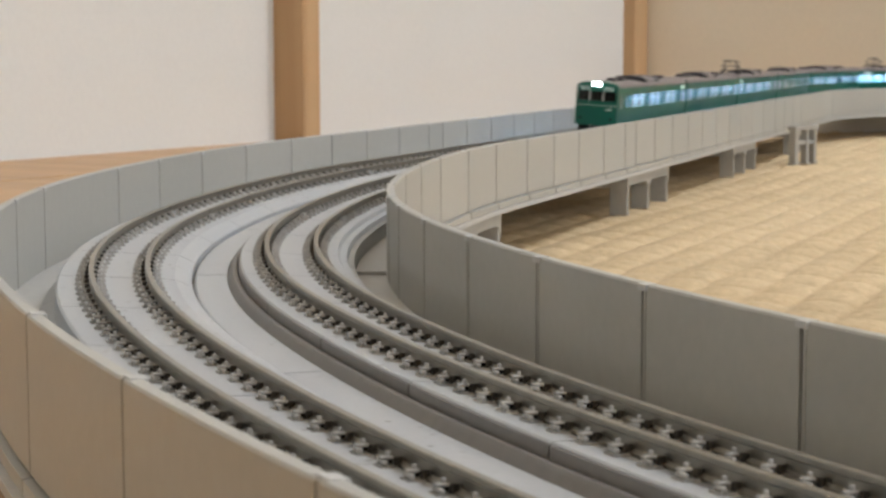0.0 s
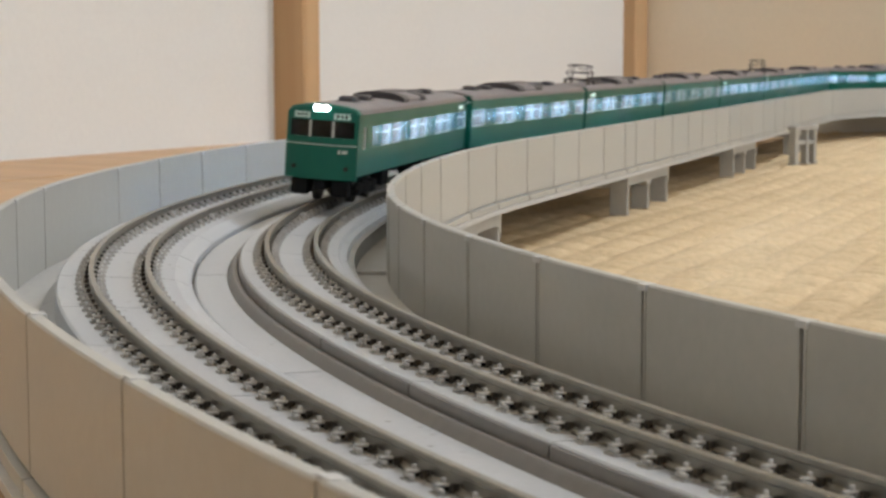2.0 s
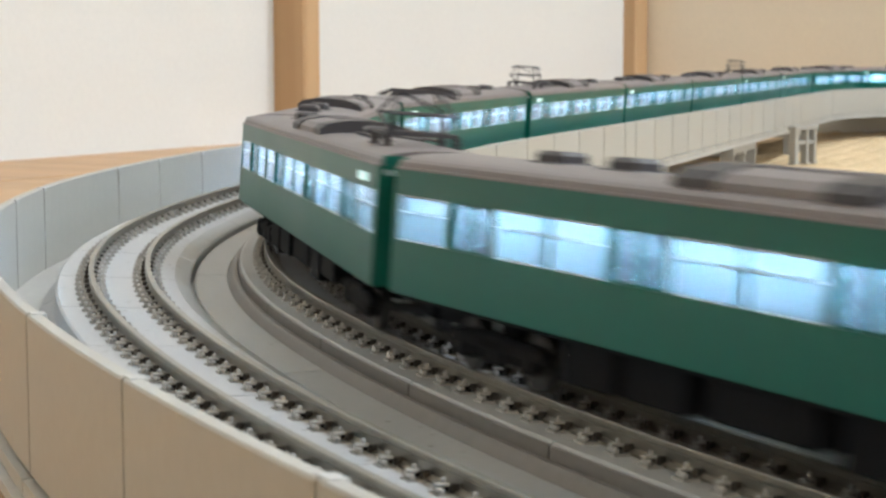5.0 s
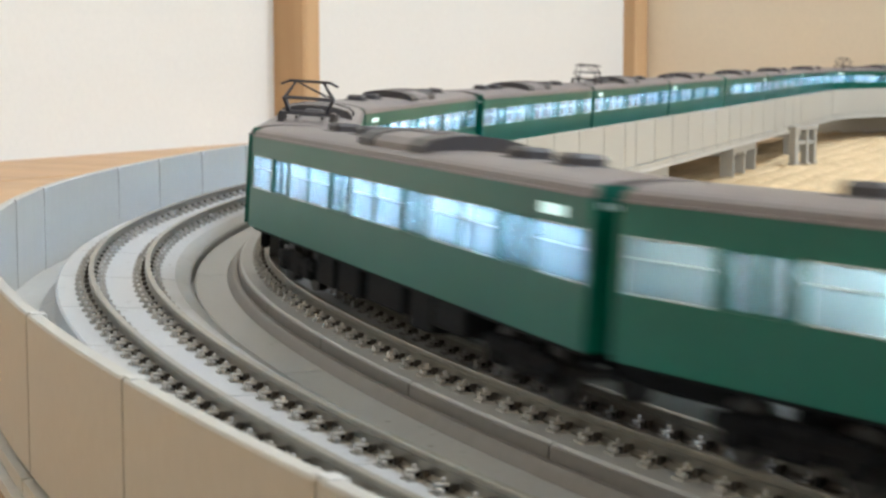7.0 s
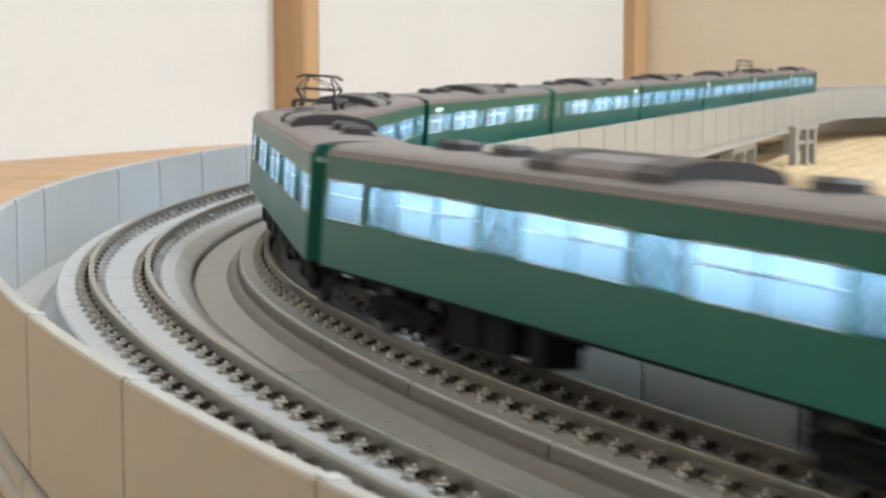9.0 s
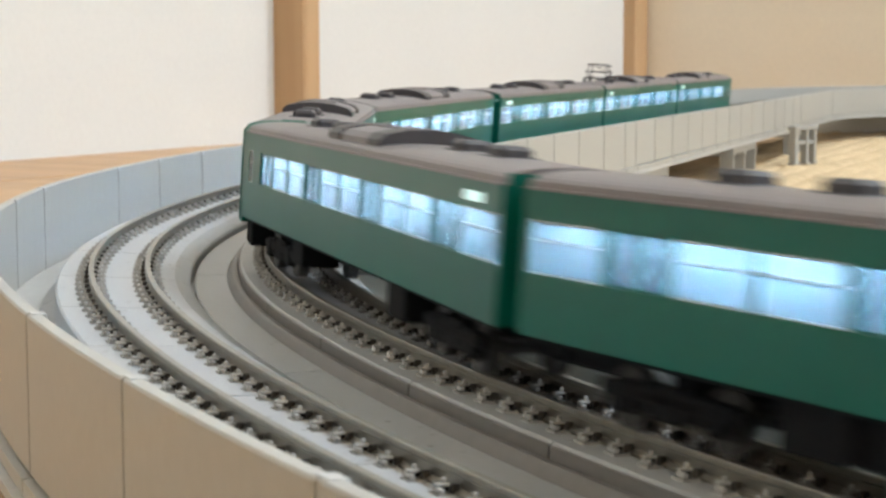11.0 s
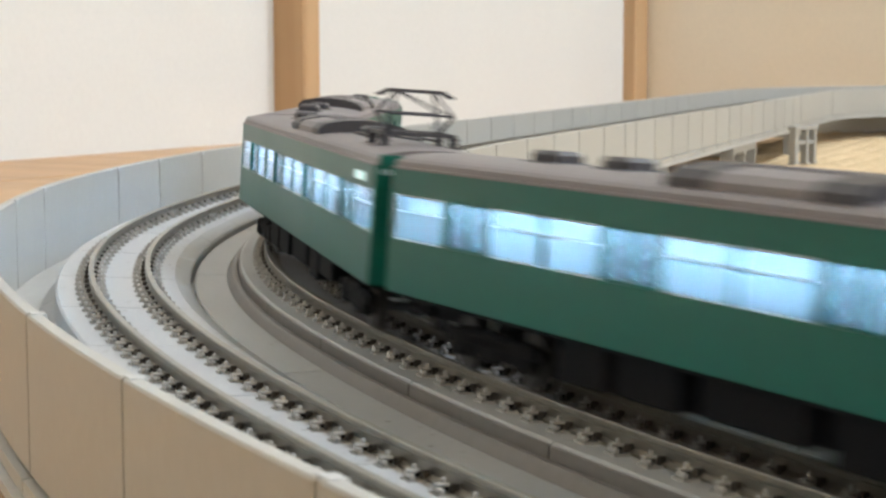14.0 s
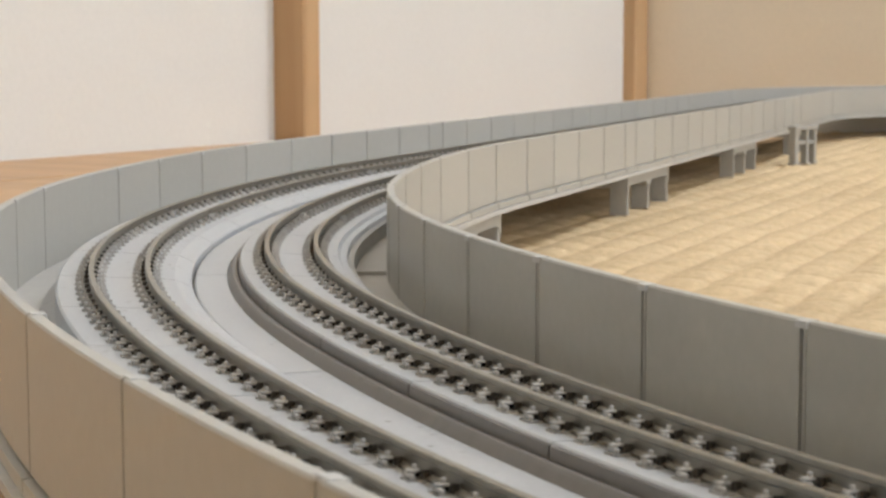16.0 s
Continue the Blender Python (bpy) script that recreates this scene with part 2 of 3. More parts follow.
WALL_DIR = (yaw_frame(0.0845, 0.144) - yaw_frame(0, 0)).normalized()
WALL_A = yaw_frame(-0.258, 1.057) - WALL_DIR * 1.6
CORNER = yaw_frame(0.1948, 1.8286)
SIDE_DIR = Vector((WALL_DIR.y, -WALL_DIR.x))
ROOM_W, ROOM_L = 3.0, (CORNER - WALL_A).length
FAR_R = CORNER + SIDE_DIR * ROOM_W
NEAR_R = WALL_A + SIDE_DIR * ROOM_W
slab_wall("wall_west", WALL_A, CORNER, 0.1, 0, ROOM_Z, PLASTER, "plain white plastered wall between timber posts")
slab_wall("wall_north", CORNER, FAR_R, 0.1, 0, ROOM_Z, PLASTER_WARM, "plain warm beige plastered wall")
# South and east walls are unseen; their beige is set to bounce warm light.
slab_wall("wall_south", NEAR_R, WALL_A, 0.1, 0, ROOM_Z, PLASTER_WARM, "plain warm beige plastered wall")
# the unseen east wall is given a window opening for light from the right
W0, W1, WZ0, WZ1 = 0.55, 2.35, 0.45, 1.75


def east(t):
    return FAR_R + (NEAR_R - FAR_R).normalized() * t


E_LEN = (NEAR_R - FAR_R).length
for t0, t1, za, zb in ((0, W0, 0, ROOM_Z), (W1, E_LEN, 0, ROOM_Z), (W0, W1, 0, WZ0), (W0, W1, WZ1, ROOM_Z)):
    slab_wall("wall_east", east(t0), east(t1), 0.1, za, zb, PLASTER_WARM, "unseen warm beige plastered wall with an assumed window")
mid = east((W0 + W1) / 2)
inward = -SIDE_DIR
win_ob.matrix_world = look((mid.x + inward.x * 0.01, mid.y + inward.y * 0.01, (WZ0 + WZ1) / 2),
                           (mid.x + inward.x, mid.y + inward.y, (WZ0 + WZ1) / 2 - 0.15))


def window_unit():
    """A plain wooden window, unseen and assumed, in the east wall: four frame bars, a middle bar and two panes."""
    d = (NEAR_R - FAR_R).normalized()
    o = east(W0)
    holder = empty("window_1", Matrix.Translation((o.x, o.y, 0)) @ pose(0, 0, 0, 0, 0, math.degrees(math.atan2(d.y, d.x))))
    w = W1 - W0
    for x0, x1, z0, z1 in ((0.001, 0.05, WZ0, WZ1), (w - 0.05, w - 0.001, WZ0, WZ1), (0.05, w - 0.05, WZ0, WZ0 + 0.05), (0.05, w - 0.05, WZ1 - 0.05, WZ1), (w / 2 - 0.025, w / 2 + 0.025, WZ0 + 0.05, WZ1 - 0.05)):
        part("window_frame", box(x0, x1, 0.02, 0.045, z0 + 0.001, z1 - 0.001, 0.003), POST_WOOD, holder)
    for x0, x1 in ((0.05, w / 2 - 0.025), (w / 2 + 0.025, w - 0.05)):
        pane = part("pane", box(x0, x1, 0.03, 0.034, WZ0 + 0.05, WZ1 - 0.05), CLEAR_GLASS, holder)
        pane.visible_shadow = False
    tagged(holder, "unseen wooden sliding window with two clear panes, assumed for the side light", "window", kind="structure")


window_unit()
bm = bmesh.new()
sweep([[(q.x, q.y, z) for q in (WALL_A, CORNER, FAR_R, NEAR_R)] for z in (ROOM_Z, ROOM_Z + 0.05)], bm=bm)
bmesh.ops.recalc_face_normals(bm, faces=bm.faces)
tagged(part("ceiling", bm, CEIL), "pale wooden board ceiling", "ceiling", kind="structure")

lamp_thing = empty("ceiling_lamp", pose(1.15, 0.75, ROOM_Z))
bm = add_cyl(bmesh.new(), 0.27, 0.05, pose(0, 0, -0.03), 40)
part("housing", bm, PLASTER, lamp_thing)
bm = add_cyl(bmesh.new(), 0.25, 0.08, pose(0, 0, -0.10), 40, 0.23)
dif = part("diffuser", bm, LAMP_GLOW, lamp_thing, "round glowing white diffuser", True)
tagged(lamp_thing, "round white ceiling lamp, switched on", "lamp")


def timber_post(p0, p1, depth, label):
    """A square post whose face lies from p0 to p1 along the wall and stands out by depth."""
    d = (p1 - p0).normalized()
    n = Vector((d.y, -d.x)) * depth
    bm = bmesh.new()
    sweep([[(q.x, q.y, z) for q in (p0 - n * 0.2, p1 - n * 0.2, p1 + n, p0 + n)] for z in (-0.004, ROOM_Z - 0.001)], bm=bm)
    bmesh.ops.bevel(bm, geom=[e for e in bm.edges if abs(e.verts[0].co.z - e.verts[1].co.z) > 1], offset=0.0012, segments=1, affect="EDGES")
    bmesh.ops.recalc_face_normals(bm, faces=bm.faces)
    return tagged(part("timber_post", bm, POST_WOOD), label, "post")


def on_wall(ratio):
    """Where the ray at that slope to the right meets the west wall."""
    t = (ratio * 1.057 + 0.258) / (0.0845 - ratio * 0.144)
    return yaw_frame(-0.258 + 0.0845 * t, 1.057 + 0.144 * t)


timber_post(on_wall(-0.0925), on_wall(-0.0835), 0.0262, "square cypress timber post against the white wall")
timber_post(on_wall(0.0990), on_wall(0.1060), 0.013, "square cypress timber post in the room corner")

# floor sheet, then rush mats and floorboards on it
bm = bmesh.new()
sweep([[(q.x, q.y, z) for q in (WALL_A, CORNER, FAR_R, NEAR_R)] for z in (-0.06, -0.012)], bm=bm)
bmesh.ops.recalc_face_normals(bm, faces=bm.faces)
tagged(part("floor", bm, FLOOR_WOOD), "wooden subfloor under mats and boards", "floor", kind="structure")

MAT_U = Vector((0.065, 0.998))
MAT_O = Vector((0.820, -0.250))
MAT_TURN = math.degrees(math.atan2(MAT_U.y, MAT_U.x))
TAT = Matrix.Translation((MAT_O.x, MAT_O.y, 0)) @ pose(0, 0, 0, 0, 0, MAT_TURN)


def floorboards():
    """Boards laid along the west wall; the mats lie on them."""
    turn = math.degrees(math.atan2(WALL_DIR.y, WALL_DIR.x))
    holder = tagged(empty("wooden_floor", pose(WALL_A.x, WALL_A.y, 0, 0, 0, turn)), "warm brown wooden floorboards along the wall", "floor", kind="structure")
    for i in range(11):
        part("floorboard", box(0.002, ROOM_L - 0.002, -(i + 1) * 0.12 + 0.0015, -i * 0.12, -0.0118, 0.0006 if i < 2 else -0.0045, 0.0008), FLOOR_WOOD, holder)
    return holder


floorboards()


def rush_mat(x0, x1, y0, y1, m, dense):
    """A woven mat: rows of rush bundles that pass over and under the warp."""
    half = 0.0152
    step = 0.0037 if dense else 0.03
    xs = np.arange(x0, x1 + 1e-6, 0.0018 if dense else 0.03)
    ys = np.arange(y0, y1 + 1e-6, step / 2 if dense else 0.03)
    gx, gy = np.meshgrid(xs, ys)
    rng = np.random.RandomState(5)
    if dense:
        band = np.floor(gy / half).astype(int)
        fy = (gy / half) % 1.0
        arch = np.sin(np.pi * fy) ** 0.32
        jit = rng.rand(4000)
        ph = jit[band % 4000] * 6.28
        wob = np.sin(np.pi * ((gx / 0.0195 + 0.5 * (band % 2) + 0.035 * ph) % 1.0)) ** 0.45
        fine = np.sin(gx / 0.0036 * 6.283 + ph * 5 + 2.0 * np.sin(gx * 143 + ph * 2))
        amp = 0.8 + 0.35 * jit[(band * 7 + np.floor(gx / 0.021).astype(int) * 13) % 4000]
        z = 0.0036 * arch * (0.25 + 0.58 * amp * wob + 0.1 * fine) + 0.00035 * np.sin(gx * 19 + 3 * np.sin(gy * 11)) - 0.0031
        gy = gy + 0.0006 * np.sin(gx * 55 + ph) * (fy > 0.05)
    else:
        z = np.full_like(gx, -0.001)
    h, w = gx.shape
    co = np.stack([gx, gy, z], -1).reshape(-1, 3)
    idx = np.arange(h * w).reshape(h, w)
    quads = np.stack([idx[:-1, :-1], idx[:-1, 1:], idx[1:, 1:], idx[1:, :-1]], -1).reshape(-1, 4)
    me = bpy.data.meshes.new("weave")
    me.vertices.add(len(co))
    me.vertices.foreach_set("co", co.ravel())
    me.loops.add(quads.size)
    me.loops.foreach_set("vertex_index", quads.ravel().astype(np.int32))
    me.polygons.add(len(quads))
    me.polygons.foreach_set("loop_start", np.arange(0, quads.size, 4, dtype=np.int32))
    me.update(calc_edges=True)
    me.polygons.foreach_set("use_smooth", np.ones(len(quads), dtype=bool))
    me.materials.append(RUSH)
    thing = empty("tatami_mat", m)
    ob = new("weave", me)
    ob.parent = thing
    part("mat_core", box(x0, x1, y0, y1, -0.0044, -0.0031, 0.0002), RUSH, thing)
    tagged(thing, "straw-coloured woven rush tatami mat on the floor", "tatami mat", "tatami mats")
    return thing


rush_mat(0.0, 1.265, 0.0, 0.91, TAT, True)
for x0, x1, y0, y1 in ((0.0, 1.14, -0.912, -0.002), (-1.0, -0.002, -0.912, -0.002)):
    rush_mat(x0, x1, y0, y1, TAT, False)

# an added low board across the far mats stands in for a pale strip under the viaduct
p, q = yaw_frame(0.262, 1.43), yaw_frame(0.62, 1.43)
d = (q - p).normalized()
n = Vector((-d.y, d.x)) * 0.009
bm = bmesh.new()
sweep([[(v.x, v.y, z) for v in (p, q, q + n, p + n)] for z in (-0.0006, 0.0125)], bm=bm)
bmesh.ops.bevel(bm, geom=list(bm.edges), offset=0.0006, segments=1, affect="EDGES")
bmesh.ops.recalc_face_normals(bm, faces=bm.faces)
tagged(part("low_board", bm, PLASTER), "low pale grey board added for the pale strip under the viaduct", "board")

# ---- the viaduct ----
ZB = -RAIL
INNER_W, OUTER_W = -18.47, PITCH + 20.66
JOINTS = [-600, -455, -220, 19, 168, 550]
SEAMS_IN = [-600, -566, -532, -498, -455, -420, -386, -352, -318, -284, -252, -219, -185, -151, -133, -100, -65, -33, -2, 34, 69, 108, 140, 172, 205, 237, 260, 289, 318, 348, 380, 413, 446, 480, 515, 550]
SEAMS_OUT = [-600, -566, -532, -498, -455, -420, -386, -352, -318, -284, -252, -220, -187, -155, -125, -109, -77, -45, -13, 19, 54, 88, 121, 153, 212, 239, 284, 329, 376.5, 414.5, 452, 491, 520, 550]
TOP = 8.69
z4, z3 = -2.4, -2.4 + CANT
DECK = [(INNER_W, -8.0), (INNER_W, -10.6), (-21.2, -10.8), (-21.2, -12.2), (54.4, -12.2), (54.4, -10.8), (OUTER_W, -10.6), (OUTER_W, -8.0),
        (44.0, -8.0), (18.4, -6.2), (11.6, -6.2), (-12.2, -8.0)]
SLAB_IN = [(-8.8, z4 - 0.28), (-9.3, z4 - 1.1), (-10.6, z4 - 1.3), (-10.9, z4 - 2.3), (-12.0, z4 - 2.5), (-12.2, -8.3), (9.2, -8.3), (9.5, -1.95),
           (9.5, -1.7), (9.25, -1.5)]
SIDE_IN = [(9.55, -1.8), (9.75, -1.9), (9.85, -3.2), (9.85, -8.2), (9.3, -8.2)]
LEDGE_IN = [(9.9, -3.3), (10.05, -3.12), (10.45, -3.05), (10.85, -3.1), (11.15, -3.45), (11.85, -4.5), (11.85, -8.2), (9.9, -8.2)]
MIDDLE_STRIP = [(11.9, -4.4), (17.3, -4.4), (17.6, -4.6), (17.6, -8.1), (11.9, -8.1)]
zo = LIFT
SLAB_OUT = [(PITCH - 9.2, z4 - 0.2 + zo), (PITCH - 9.6, z4 - 0.4 + zo), (18.5, -3.5), (18.2, -3.8), (18.2, -8.3), (44.2, -8.3), (43.3, -6.0), (PITCH + 10.4, -5.0),
            (PITCH + 10.3, z3 + 0.1 + zo), (PITCH + 9.9, z3 + 0.32 + zo)]


def rail_profile(off, zt):
    return [(off - 0.9, zt - 2.3), (off - 0.9, zt - 2.0), (off - 0.25, zt - 1.75), (off - 0.25, zt - 0.8), (off - 0.45, zt - 0.6), (off - 0.45, zt - 0.1),
            (off - 0.36, zt), (off + 0.36, zt), (off + 0.45, zt - 0.1), (off + 0.45, zt - 0.6), (off + 0.25, zt - 0.8), (off + 0.25, zt - 1.75), (off + 0.9, zt - 2.0), (off + 0.9, zt - 2.3)]


RAILS = [(-4.6, 0.0), (4.6, CANT), (PITCH - 4.6, LIFT), (PITCH + 4.6, LIFT + CANT)]


def fastener_mesh():
    """A rail fastener: a pale base plate and, each side of the rail, a bright bent clip with dark blocks beside it that
    stand in for shade.
    """
    bm = bmesh.new()

    def add(x0, x1, y0, y1, z0, z1, slot, bev=0.0):
        before = set(bm.faces)
        add_box(bm, x0 * M, x1 * M, y0 * M, y1 * M, z0 * M, z1 * M, bev * M)
        for f in bm.faces:
            if f not in before:
                f.material_index = slot

    add(-2.5, 2.5, -0.95, 0.95, -2.46, -2.22, 0)
    for sx in (-1, 1):
        def side(a, b):
            return sorted((sx * a, sx * b))
        add(*side(0.3, 0.95), 0.08, 0.62, -2.3, -1.4, 1)
        add(*side(0.3, 1.1), -0.95, -0.72, -2.3, -1.7, 1)
        add(*side(0.75, 2.3), -0.7, 0.05, -1.75, -1.4, 0, 0.1)
        add(*side(1.75, 2.3), -0.7, 0.75, -2.2, -1.72, 0, 0.1)
        add(*side(1.2, 1.65), -0.55, -0.1, -1.5, -0.95, 0, 0.08)
    me = bpy.data.meshes.new("fastener")
    bm.to_mesh(me)
    bm.free()
    me.materials.append(CLIP_PLASTIC)
    me.materials.append(GAP_SHADE)
    return me


FAST = fastener_mesh()
FAST_PITCH = 5.6


def panel_mesh(side, s0, s1, parent):
    """One sound wall panel: a thin upright plate with a cap, a foot and recessed ends."""
    w = INNER_W if side < 0 else OUTER_W
    d = -1 if side < 0 else 1
    prof = [(w, -9.0), (w, TOP - 0.25), (w + d * 0.2, TOP), (w + d * 1.45, TOP), (w + d * 1.65, TOP - 0.25), (w + d * 1.65, -8.3), (w + d * 1.15, -8.35), (w + d * 1.15, -8.75), (w + d * 2.5, -8.9), (w + d * 2.5, -10.6), (w, -10.6)]
    g = 0.62 if side < 0 else 0.3
    return part("wall_panel", run(prof, s0 + g, s1 - g, 6.0), WALL_GREY, parent)


def rib(side, s, parent):
    """The narrow post in the joint of two panels, with its small pale cap."""
    w = INNER_W if side < 0 else OUTER_W
    d = -1 if side < 0 else 1
    f = 1.1 if side < 0 else 0.35
    bm = run([(w + d * f, -8.4), (w + d * f, TOP - 0.1), (w + d * 1.4, TOP - 0.1), (w + d * 1.4, -8.4)], s - 0.6, s + 0.6)
    post = part("joint_post", bm, BASE_GREY, parent)
    part("post_cap", run([(w - d * 0.35, TOP - 0.75), (w - d * 0.35, TOP + 0.02), (w + d * 1.2, TOP + 0.1), (w + d * 1.2, TOP - 0.75)], s - 1.0, s + 1.0), BASE_GREY, post)
    if side < 0:
        part("joint_strip", run([(w - d * 0.12, -8.4), (w - d * 0.12, TOP - 0.76), (w + d * 1.09, TOP - 0.76), (w + d * 1.09, -8.4)], s + 0.2, s + 0.61), WALL_GREY, post)
    return post


def viaduct_section(s0, s1, near):
    thing = empty("viaduct_section")
    g = 0.22
    part("deck", run(DECK, s0 + g, s1 - g, 7.0), BASE_GREY, thing)
    for prof, off in ((SLAB_IN, 1), (SLAB_OUT, 2)):
        n = round((s1 - s0) / 33.5) if near else 1
        for i in range(n):
            a, b = s0 + (s1 - s0) * i / n, s0 + (s1 - s0) * (i + 1) / n
            part("track_slab", run(prof, a + 0.14, b - 0.14, 6.5), DECK_GREY, thing, "pale grey canted track slab")
    part("roadbed_ledge", run(LEDGE_IN, s0 + g, s1 - g, 7.0), SHADED_ROADBED, thing, "sloping roadbed ledge, darkened by painted shade")
    cuts = [168, 250, 351, 452, 550] if s0 == 168 else [s0, s1]
    for p, q in zip(cuts, cuts[1:]):
        part("middle_strip", run(MIDDLE_STRIP, p + g, q - g, 7.0), DECK_GREY, thing)
    # A dark bar fills each gap in place of its shadow.
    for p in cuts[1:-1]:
        part("joint_strip", run([(12.0, -6.0), (12.0, -4.62), (17.5, -4.62), (17.5, -6.0)], p - 0.2, p + 0.2), GAP_SHADE, thing, "thin dark strip for the shadow in the joint")
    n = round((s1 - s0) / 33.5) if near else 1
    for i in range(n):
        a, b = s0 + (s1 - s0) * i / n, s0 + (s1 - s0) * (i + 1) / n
        part("roadbed_side", run(SIDE_IN, a + 0.25, b - 0.25, 6.5), SHADED_ROADBED, thing, "upright roadbed edge, darkened by painted shade")
    for off, zt in RAILS:
        part("rail", run(rail_profile(off, zt), s0 + 0.2, s1 - 0.2, 5.0), RAIL_METAL, thing, "dull nickel-silver rail")
        n = int((s1 - s0) / FAST_PITCH)
        if near:
            for i in range(n):
                s = s0 + (i + 0.5) * (s1 - s0) / n
                share("rail_fastener", FAST, thing, along(s, off, zt, -BANK))
        else:
            bm = bmesh.new()
            for i in range(n):
                s = s0 + (i + 0.5) * (s1 - s0) / n
                tmp = bmesh.new()
                add_box(tmp, -2.2 * M, 2.2 * M, -0.8 * M, 0.8 * M, -2.45 * M, -1.3 * M, 0, along(s, off, zt, -BANK))
                me = bpy.data.meshes.new("tmp")
                tmp.to_mesh(me)
                tmp.free()
                bm.from_mesh(me)
                bpy.data.meshes.remove(me)
            tagged(part("rail_fastener", bm, CLIP_PLASTIC, thing, "row of small grey rail fasteners"), kind="stuff")
        for s in (s0, s1):
            sg = 2.0 if s == s0 else -2.0
            lo, hi = sorted((s, s + sg))
            part("rail_joiner", run([(off - 1.2, zt - 2.3), (off - 1.2, zt - 1.3), (off + 1.2, zt - 1.3), (off + 1.2, zt - 2.3)], lo + 0.05, hi - 0.05), JOINER, thing)
    return thing


def wall_run(side, seams, thing):
    for a, b in zip(seams, seams[1:]):
        panel_mesh(side, a, b, thing)


sections = list(zip(JOINTS, JOINTS[1:]))
for i, (a, b) in enumerate(sections):
    th = viaduct_section(a, b, b > -100)
    for side, seams in ((-1, SEAMS_IN), (1, SEAMS_OUT)):
        for p, q in zip(seams, seams[1:]):
            if a <= (p + q) / 2 < b:
                panel_mesh(side, p, q, th)
                rib(side, p, th)
    tagged(th, "grey plastic double-track viaduct section with sound walls" + (", curved and canted" if b > 100 else ""), "viaduct section", "viaduct sections")
    if a == 168:
        for s in (222.0, 300.0, 380.0, 460.0):
            part("tie_bar", run([(-18.3, -8.05), (-18.3, -7.25), (-12.4, -7.25), (-12.4, -8.05)], s, s + 1.6), BASE_GREY, th)
# the rest of the loop
rest = LOOP - 550 - 600
n_rest = 10
for i in range(n_rest):
    a, b = 550 + rest * i / n_rest, 550 + rest * (i + 1) / n_rest
    th = viaduct_section(a, b, False)
    wall_run(-1, [a, (a + b) / 2, b], th)
    wall_run(1, [a, (a + b) / 2, b], th)
    tagged(th, "grey plastic double-track viaduct section with sound walls", "viaduct section", "viaduct sections")


def pier(s_far, length):
    """A low pier: on each side a frame of two arched bays, tied by cross beams."""
    thing = empty("viaduct_pier")
    z0, z1 = ZB + 0.05, -12.25
    w = 3.6
    for off in (-17.4, 50.4):
        bm = bmesh.new()
        # upper beam with the arched underside, then legs
        n = 20
        rings = []
        for i in range(n + 1):
            s = s_far + length * i / n
            u = (i / n * 2) % 1.0
            edge = min(u, 1 - u) * length / 2
            dep = 3.6 + (3.4 * (1 - math.sqrt(max(0.0, 1 - ((6.5 - edge) / 6.5) ** 2))) if edge < 6.5 else 0)
            rings.append([at(s, o, z) for o, z in ((off - 2.2, z1), (off + 2.2, z1), (off + 2.2, z1 - dep), (off - 2.2, z1 - dep))])
        sweep(rings, bm=bm)
        bmesh.ops.recalc_face_normals(bm, faces=bm.faces)
        part("beam", bm, PIER_GREY, thing)
        d = 3.0 if off < 0 else -3.0
        for k in range(3):
            sc = s_far + (length - w) * k / 2
            part("leg", run([(min(off, off + d) - 1.9, z0), (min(off, off + d) - 1.9, z1 - 3.0), (max(off, off + d) + 1.9, z1 - 3.0), (max(off, off + d) + 1.9, z0)], sc + 0.35, sc + w - 0.35), PIER_GREY, thing)
    for k in range(3):
        sc = s_far + (length - w) * k / 2
        part("cross_beam", run([(-15.0, z1 - 4.6), (-15.0, z1 - 0.3), (48.0, z1 - 0.3), (48.0, z1 - 4.6)], sc + 0.6, sc + w - 0.6), PIER_GREY, thing)
    return tagged(thing, "low grey plastic viaduct pier with two bays", "viaduct pier", "viaduct piers")


for s_far, ln in ((26, 70), (-214, 74), (-437, 68), (-645, 66), (212, 74), (395, 74), (548, 70)):
    pier(s_far, ln)
for i in range(1, n_rest - 2):
    pier(550 + rest * i / n_rest, 74)


def tall_pier(x, y, turn, height):
    """A taller pier set beside the viaduct: three square posts on feet, two beams and a cap."""
    thing = empty("tall_pier", pose(x, y, 0.0, 0, 0, turn))
    h = height
    for px_, w in ((-11.0, 4.4), (1.5, 2.6), (10.5, 2.6)):
        bm = bmesh.new()
        mm_box(bm, px_ - w / 2, px_ + w / 2, -2.0, 2.0, 0.1, h - 2.4, 0.25)
        mm_box(bm, px_ - w / 2 - 0.6, px_ + w / 2 + 0.6, -2.6, 2.6, 0.05, 1.2, 0.2)
        part("post", bm, PIER_GREY, thing)
    part("cap_beam", mm_box(bmesh.new(), -14.0, 12.6, -2.6, 2.6, h - 2.4, h, 0.3), PIER_GREY, thing)
    part("tie_beam", mm_box(bmesh.new(), -8.7, 9.1, -1.2, 1.2, h * 0.52, h * 0.52 + 2.2, 0.2), PIER_GREY, thing)
    return tagged(thing, "tall grey plastic pier standing beside the viaduct", "viaduct pier", "viaduct piers")


# ---- the train; each car stands on its own origin: x outwards, y forwards, z = 0 at the rail heads ----
HL, HW = 66.6, 9.35
Z_LO, Z_SILL, Z_HEAD, Z_TOP = 6.8, 13.2, 18.6, 21.7
DOORS = (48.0, 16.0, -16.0, -48.0)


def mm_box(bm, x0, x1, y0, y1, z0, z1, bev=0.0):
    return add_box(bm, x0 * M, x1 * M, y0 * M, y1 * M, z0 * M, z1 * M, bev * M)


